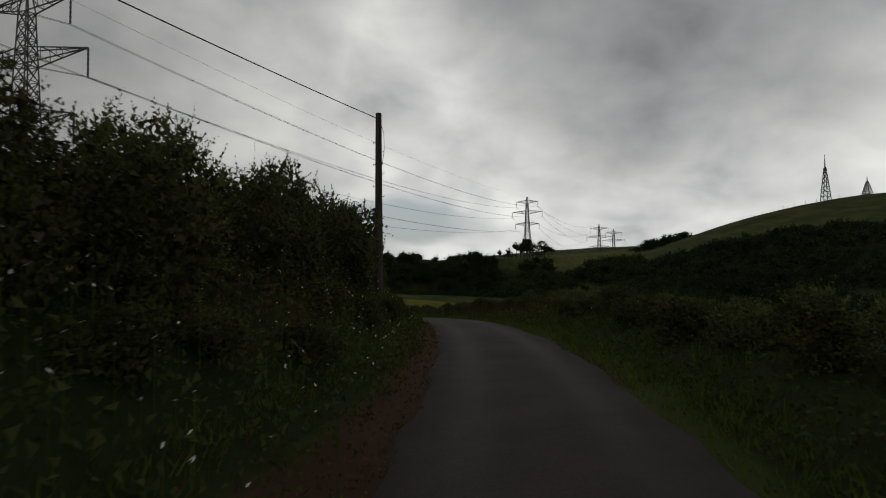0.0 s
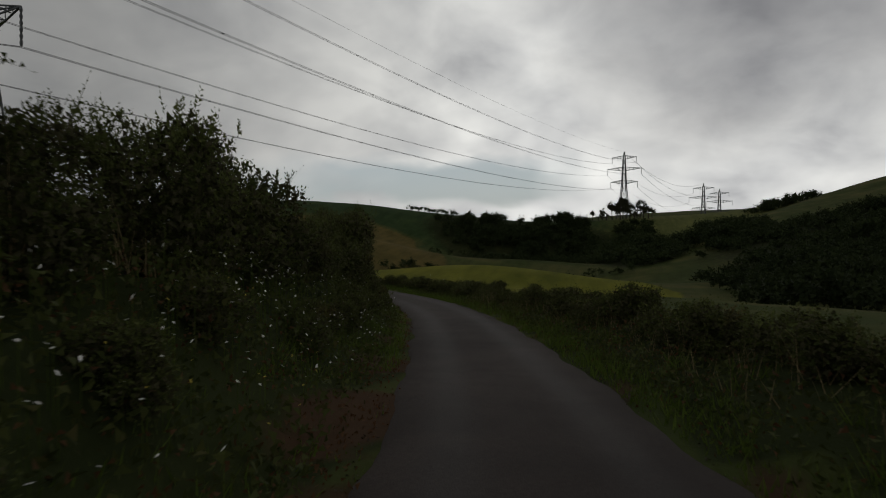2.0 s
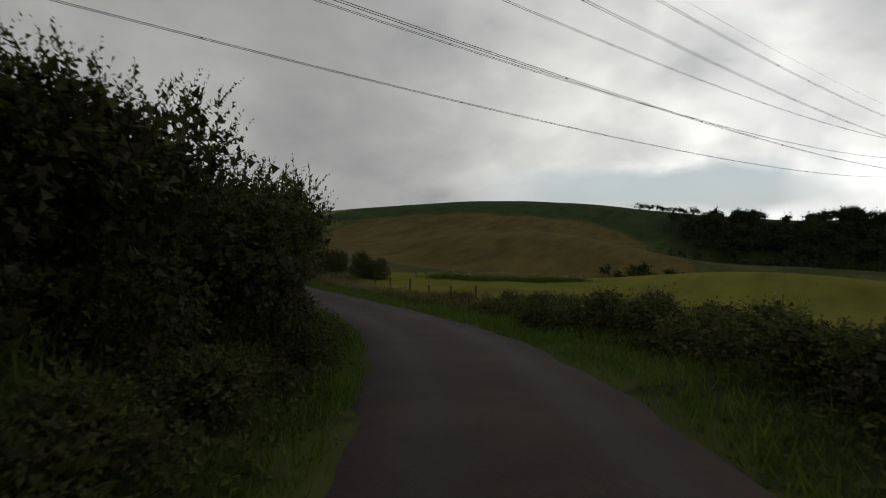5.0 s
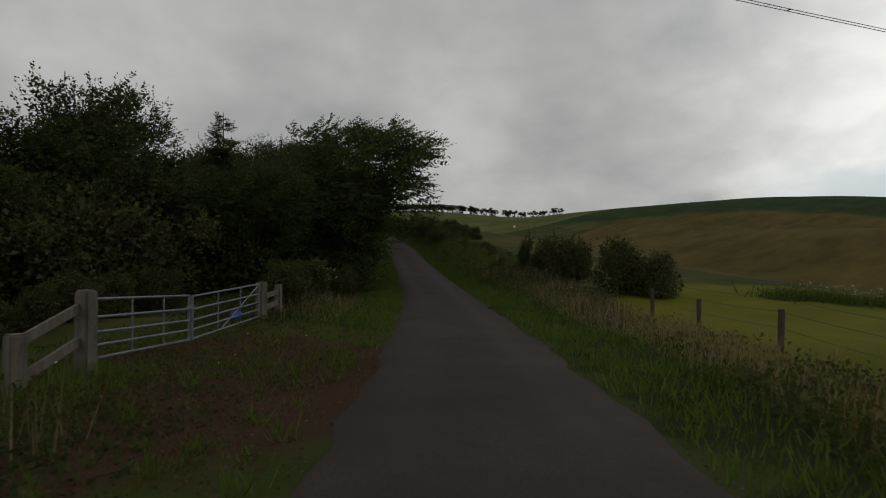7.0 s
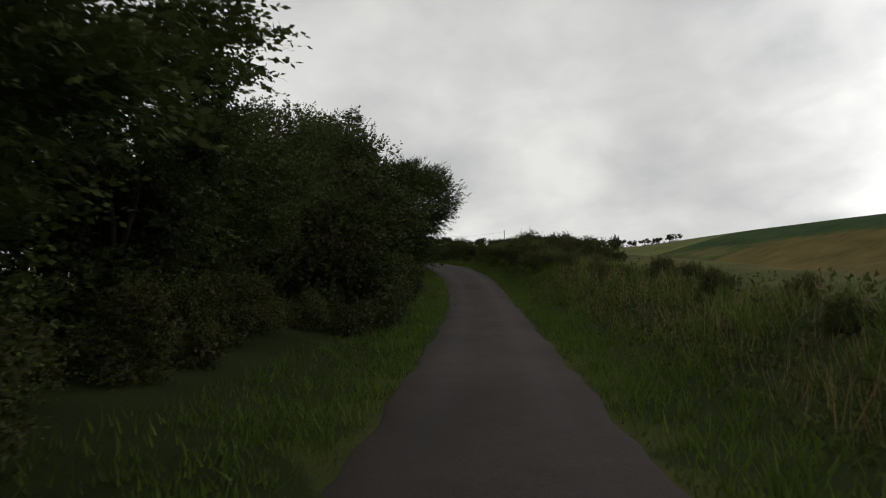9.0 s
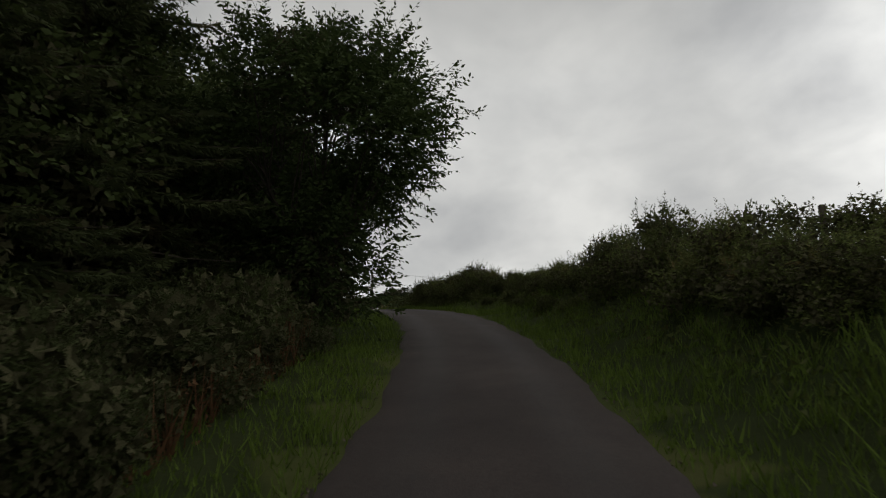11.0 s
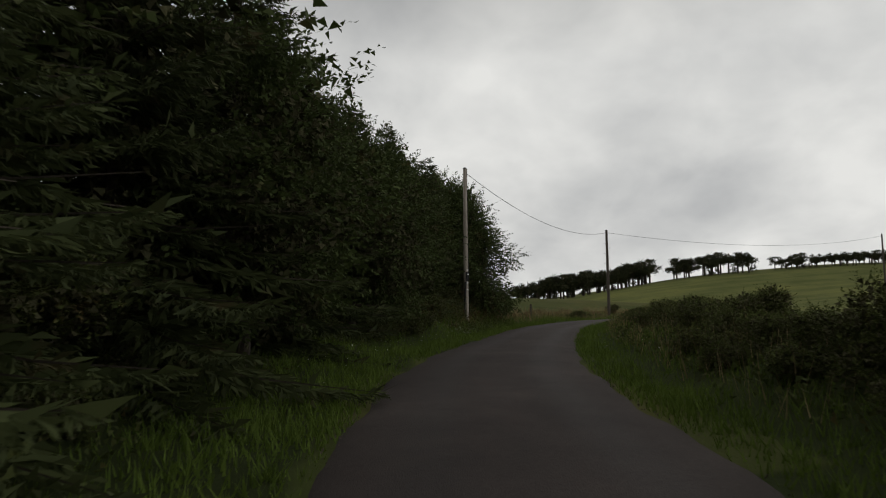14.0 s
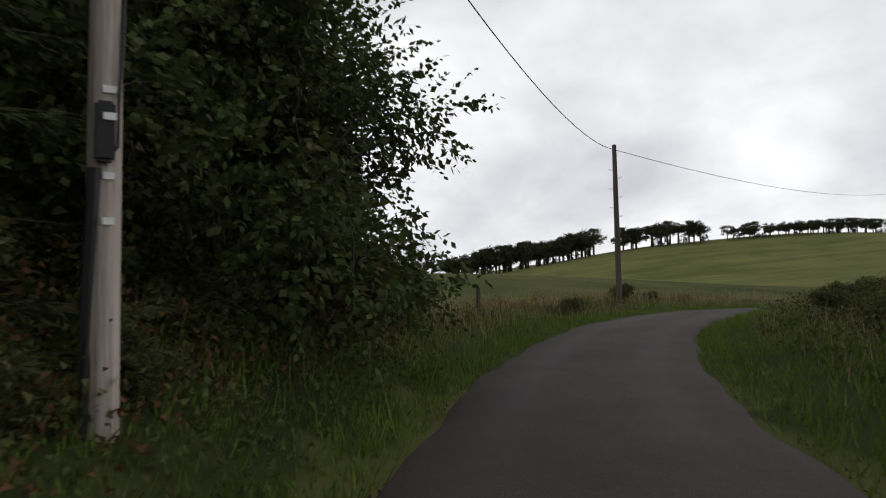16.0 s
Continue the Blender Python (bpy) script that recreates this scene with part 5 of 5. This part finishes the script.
TB = telegraph_pole(-165.4, 136.0, 8.55, (0.0, 0.0), POLE_DARK, "telegraph pole on the verge at the bend", box=False, turn=30, thick=0.13)
TC = telegraph_pole(-200.0, 185.0, 12.55, (0.0, 0.0), POLE_DARK, "distant telegraph pole across the field", box=False, rungs=False, turn=30, thick=0.13)
wire("telephone_wire", TA, TB, 1.1, 0.014, label="black overhead telephone wire sagging between poles")
wire("telephone_wire", TB, TC, 1.2, 0.014, label="black overhead telephone wire crossing the field")


def pylon(x, y, high, turn, label, simple=False, sink=0.5):
    """A lattice transmission tower: four tapering legs, bracing, three pairs of arms. Returns the wire fixings."""
    z = float(ground_z(x, y)[0]) - sink
    ob = thing("pylon", (x, y, z), label, "pylon", "transmission pylons", turn=turn)
    k = high / 44.0
    levels = [(0, 3.6), (8, 2.75), (15, 2.05), (20.5, 1.55), (24.5, 1.25), (28.5, 1.1), (32.5, 0.95), (36, 0.8), (39.5, 0.68), (44, 0.08)]
    levels = [(a * k, b * k) for a, b in levels]
    t = 0.17 if not simple else 0.3
    corner = lambda lv, i: Vector(((lv[1]) * (1 if i in (0, 3) else -1), lv[1] * (1 if i in (0, 1) else -1), lv[0]))
    for i in range(4):
        bm = bmesh.new()
        for a, b in zip(levels, levels[1:]):
            bar(bm, corner(a, i), corner(b, i), t)
        part("leg", bm, LATTICE, ob)
    bm = bmesh.new()
    for a, b in zip(levels, levels[1:-1]):
        m = 1 if simple or a[0] < 15 * k else 2
        for j in range(m):
            p = (a[0] + (b[0] - a[0]) * j / m, a[1] + (b[1] - a[1]) * j / m)
            q = (a[0] + (b[0] - a[0]) * (j + 1) / m, a[1] + (b[1] - a[1]) * (j + 1) / m)
            for i in range(4):
                n = (i + 1) % 4
                bar(bm, corner(p, i), corner(q, n), t * 0.55)
                bar(bm, corner(p, n), corner(q, i), t * 0.55)
                bar(bm, corner(q, i), corner(q, n), t * 0.5)
    part("bracing", bm, LATTICE, ob)
    out = []
    for h, reach in ((24.5, 8.2), (32.5, 10.4), (39.5, 7.4)):
        for sg in (-1, 1):
            bm = bmesh.new()
            w = np.interp(h * k, [a for a, _ in levels], [b for _, b in levels])
            w2 = np.interp((h + 2.2) * k, [a for a, _ in levels], [b for _, b in levels])
            tip = Vector((sg * reach * k, 0, (h + 1.2) * k))
            roots = [Vector((sg * w, w, h * k)), Vector((sg * w, -w, h * k)), Vector((sg * w2, w2, (h + 2.2) * k)), Vector((sg * w2, -w2, (h + 2.2) * k))]
            for r_ in roots:
                bar(bm, r_, tip, t * 0.8)
            for f in (0.25, 0.5, 0.75):
                pp = [r_.lerp(tip, f) for r_ in roots]
                for i, j in ((0, 2), (1, 3), (0, 1), (2, 3)):
                    bar(bm, pp[i], pp[j], t * 0.45)
                for i, j in ((0, 3), (1, 2)):
                    bar(bm, pp[i], roots[j].lerp(tip, f - 0.25), t * 0.4)
            arm = part("cross_arm", bm, LATTICE, ob)
            bm = bmesh.new()
            n = 12
            pts = [tip - Vector((0, 0, 3.6 * k * i / n)) for i in range(n + 1)]
            tube(bm, pts, [(0.16 if i % 2 else 0.09) for i in range(n + 1)], 7)
            part("insulator_string", bm, LATTICE, arm, "hanging string of insulator discs")
            out.append(Matrix.Translation((x, y, z)) @ pose(0, 0, 0, 0, 0, turn) @ (tip - Vector((0, 0, 3.7 * k))))
    out.append(Matrix.Translation((x, y, z)) @ Vector((0, 0, 44 * k)))
    return out


def line_turn(a, b):
    return math.degrees(math.atan2(b[1] - a[1], b[0] - a[0])) - 90


P1, P2, P3, P4 = (-61.7, 76.0), (13.0, 405.0), (79.0, 558.0), (98.0, 600.0)
F1 = pylon(*P1, 44, line_turn(P1, P2), "tall grey steel lattice pylon behind the hedge", sink=0.3)
F2 = pylon(*P2, 41, line_turn(P1, P2) - 5, "grey steel lattice pylon on the far ridge", True)
F3 = pylon(*P3, 46, line_turn(P2, P3), "distant steel lattice pylon beyond the ridge", True)
pylon(*P4, 44, line_turn(P2, P3), "distant steel lattice pylon beyond the ridge", True)
for i in range(7):
    wire("power_line", F1[i], F2[i], 5.5 if i < 6 else 4.0, 0.03 if i < 6 else 0.02, label="twin high-voltage conductor slung between pylons" if i < 6 else "thin earth wire slung between pylon tops", count=30, twin=0.4 if i < 6 else 0.0)
    back = F1[i] + (F1[i] - F2[i]) * 0.9
    wire("power_line", F1[i], back, 8.0, 0.03, label="twin high-voltage conductor running on behind the lane" if i < 6 else "thin earth wire running on behind the lane", count=20, twin=0.4 if i < 6 else 0.0)
    wire("power_line", F2[i], F3[i], 9.0, 0.06, label="distant high-voltage conductor between pylons", count=20)


def mast(x, y, high, label):
    z = float(ground_z(x, y)[0]) - 0.5
    ob = thing("radio_mast", (x, y, z), label, "mast")
    for i in range(4):
        bm = bmesh.new()
        a = math.pi / 4 + i * math.pi / 2
        bar(bm, (2.6 * math.cos(a), 2.6 * math.sin(a), 0), (0.5 * math.cos(a), 0.5 * math.sin(a), high * 0.72), 0.3)
        part("leg", bm, LATTICE, ob)
    bm = bmesh.new()
    for k in range(7):
        f, g = k / 7, (k + 1) / 7
        for i in range(4):
            a, b = math.pi / 4 + i * math.pi / 2, math.pi / 4 + (i + 1) * math.pi / 2
            ra, rb = 2.6 - 2.1 * f, 2.6 - 2.1 * g
            bar(bm, (ra * math.cos(a), ra * math.sin(a), high * 0.72 * f), (rb * math.cos(b), rb * math.sin(b), high * 0.72 * g), 0.16)
            bar(bm, (rb * math.cos(a), rb * math.sin(a), high * 0.72 * g), (rb * math.cos(b), rb * math.sin(b), high * 0.72 * g), 0.2)
    part("bracing", bm, LATTICE, ob)
    bm = bmesh.new()
    tube(bm, [(0, 0, high * 0.68), (0, 0, high * 0.85), (0, 0, high)], [0.4, 0.22, 0.1], 6)
    part("antenna", bm, LATTICE, ob)


mast(156.3, 330.1, 23.0, "slim steel lattice radio mast on the hill crest")
mast(173.0, 325.0, 9.0, "small antenna mast on the hill crest")


def gate_leaf(a, b, high, label, brace=True):
    """A galvanised field gate hung between two ends."""
    a, b = Vector(a), Vector(b)
    ob = thing("field_gate", tuple(a), label, "gate", "gateway leaves")
    d = b - a
    up = Vector((0, 0, 1))
    for f in (0.18, 0.36, 0.54, 0.75, 1.0):
        bm = bmesh.new()
        tube(bm, [up * high * f + d * 0.01, up * high * f + d * 0.5, up * high * f + d * 0.99], [0.018] * 3, 8)
        part("rail", bm, GALVANISED, ob)
    for f in (0.01, 0.34, 0.67, 0.99):
        bm = bmesh.new()
        tube(bm, [d * f + up * high * 0.16, d * f + up * high * 1.01], [0.022 if f in (0.01, 0.99) else 0.014] * 2, 8)
        stile = part("upright", bm, GALVANISED, ob)
        if f == 0.01:
            for hh in (0.3, 0.86):
                bm = bmesh.new()
                bar(bm, up * high * hh - d.normalized() * 0.10, up * high * hh + d.normalized() * 0.03, 0.03, 0.05)
                part("hinge", bm, GALVANISED, stile)
        if f == 0.99:
            bm = bmesh.new()
            bar(bm, d * 0.97 + up * high * 0.78, d * 1.01 + up * high * 0.78, 0.035, 0.06)
            part("latch", bm, GALVANISED, stile)
    if brace:
        bm = bmesh.new()
        tube(bm, [d * 0.02 + up * high * 0.98, d * 0.62 + up * high * 0.2], [0.014] * 2, 6)
        part("brace", bm, GALVANISED, ob)
    return ob


def post(x, y, high, wide, label, name="gate_post", group="", mat=FENCE_WOOD, tilt=0.0):
    z = float(ground_z(x, y)[0])
    bm = bmesh.new()
    bmesh.ops.create_cube(bm, size=1, matrix=Matrix.Translation((0, 0, high / 2 - 0.2)) @ Matrix.Diagonal((wide, wide, high + 0.4, 1)))
    bmesh.ops.bevel(bm, geom=bm.edges[:], offset=wide * 0.12, segments=2, affect="EDGES")
    for v in bm.verts:
        v.co += Vector((noise.noise(v.co * 3 + Vector((x, y, 0))), noise.noise(v.co * 3 + Vector((y, x, 3))), 0)) * wide * 0.1
    me = bpy.data.meshes.new(name)
    bm.to_mesh(me)
    bm.free()
    me.materials.append(mat)
    ob = new(name, me)
    ob.matrix_basis = pose(x, y, z, tilt, -tilt * 0.6, 20 + 10 * x % 30)
    return tagged(ob, label, "post", group)


GL, GM, GR, G2, G0 = (-39.51, 82.96), (-41.97, 84.72), (-44.95, 86.92), (-45.83, 87.63), (-38.62, 82.25)
gz = [float(ground_z(*p)[0]) for p in (GL, GM, GR)]
post(*GL, 1.04, 0.2, "thick square weathered timber gate post")
post(*GR, 0.82, 0.2, "thick square weathered timber gate post beside the gate")
post(*G2, 0.66, 0.15, "short weathered timber fence post beside the gate", "fence_post")
post(*G0, 0.62, 0.18, "low weathered timber fence post", "fence_post")
gate_leaf((GL[0] - 0.11, GL[1] + 0.08, gz[0] + 0.02), (GM[0] + 0.03, GM[1] - 0.02, gz[1] + 0.02), 0.90, "galvanised tubular field gate leaf hung on a timber post", False)
gate_leaf((GR[0] + 0.12, GR[1] - 0.09, gz[2] - 0.10), (GM[0] - 0.03, GM[1] + 0.02, gz[1] + 0.02), 0.88, "galvanised five-bar field gate leaf, closed")


def rails(a, b, heights, label, name="rail_fence", drop=0.0):
    za, zb = float(ground_z(*a)[0]), float(ground_z(*b)[0])
    ob = thing(name, (a[0], a[1], za), label, "fence")
    for h in heights:
        bm = bmesh.new()
        bar(bm, (0, 0, h), (b[0] - a[0], b[1] - a[1], zb - za + h - drop), 0.045, 0.11)
        part("rail", bm, FENCE_WOOD, ob)
    return ob


rails((GR[0] - 0.08, GR[1] + 0.10), G2, (0.22, 0.48), "two short weathered timber rails between posts")
rails((GL[0] + 0.06, GL[1] - 0.08), G0, (0.42, 0.82), "two weathered timber rails beside the gate", drop=0.3)
bm = bmesh.new()
bmesh.ops.create_icosphere(bm, subdivisions=2, radius=0.13)
for v in bm.verts:
    v.co = Vector((v.co.x * 1.2, v.co.y * 0.5, v.co.z * 0.75)) * (1 + 0.25 * noise.noise(v.co * 14))
BLUE = plain_material("blue_polythene", (0.03, 0.06, 0.30), (0.07, 0.12, 0.45), 6.0, 0.45, 0.004)
me = bpy.data.meshes.new("feed_bag")
bm.to_mesh(me)
bm.free()
me.materials.append(BLUE)
bag = new("feed_bag", me)
bag.matrix_basis = pose(GM[0] - 1.9, GM[1] + 1.32, gz[1] + 0.35, 0, 0, 30)
tagged(bag, "crumpled blue plastic bag tied to the gate", "bag")


def wire_fence(spots, label, high=1.05, strands=(0.45, 0.75, 1.0), strung=True):
    tops = []
    for i, (x, y) in enumerate(spots):
        post(x, y, high * pick.uniform(0.92, 1.08), 0.1, label, "fence_post", "field fence posts", POLE_DARK, pick.uniform(-4, 4))
        tops.append((x, y, float(ground_z(x, y)[0])))
    for a, b in zip(tops, tops[1:]) if strung else ():
        ob = thing("fence_wire", a, "rusty wire strands strung between fence posts", "wire", "field fence wires")
        for h in strands:
            bm = bmesh.new()
            d = Vector(b) - Vector(a)
            tube(bm, [(0, 0, h), d * 0.5 + Vector((0, 0, h - 0.02)), d + Vector((0, 0, h))], [0.004] * 3, 4)
            part("strand", bm, CABLE, ob)


wire_fence([at_road(s, 5.5 + 0.02 * (s - 90)) for s in (93.3, 96.5, 99.6, 102.8, 106, 109)], "dark weathered timber fence post in tall grass", 0.75)
wire_fence([at_road(s, 5.6) for s in (167.5, 174.2, 183)], "weathered timber fence post on top of the bank", 0.75, strung=False)
wire_fence([at_road(155.2, 5.6)], "weathered timber fence post on top of the bank", 1.25, strung=False)
wire_fence([at_road(s, -5.2) for s in (3, 6, 9, 13)], "old timber fence post in the hedge bank", 1.5)
wire_fence([(-158.3, 128.35)], "dark timber stub post at the field edge", 0.85)
wire_fence([(124 + 4.4 * i, 351 - 2.1 * i) for i in range(13)], "distant fence post on the hill skyline", 1.6, (1.3,))
bm = bmesh.new()
bmesh.ops.create_cube(bm, size=1, matrix=Matrix.Translation((0, 0, 0.22)) @ Matrix.Diagonal((0.14, 0.05, 0.34, 1)))
bmesh.ops.bevel(bm, geom=bm.edges[:], offset=0.03, segments=2, affect="EDGES")
me = bpy.data.meshes.new("marker_board")
bm.to_mesh(me)
bm.free()
me.materials.append(TAG)
mk = new("marker_board", me)
mk.matrix_basis = pose(*on_ground(-213, 238), 0, 0, 40) @ Matrix.Diagonal((4.5, 4.5, 3.4, 1))
tagged(mk, "small white marker board standing on the hill slope", "sign")
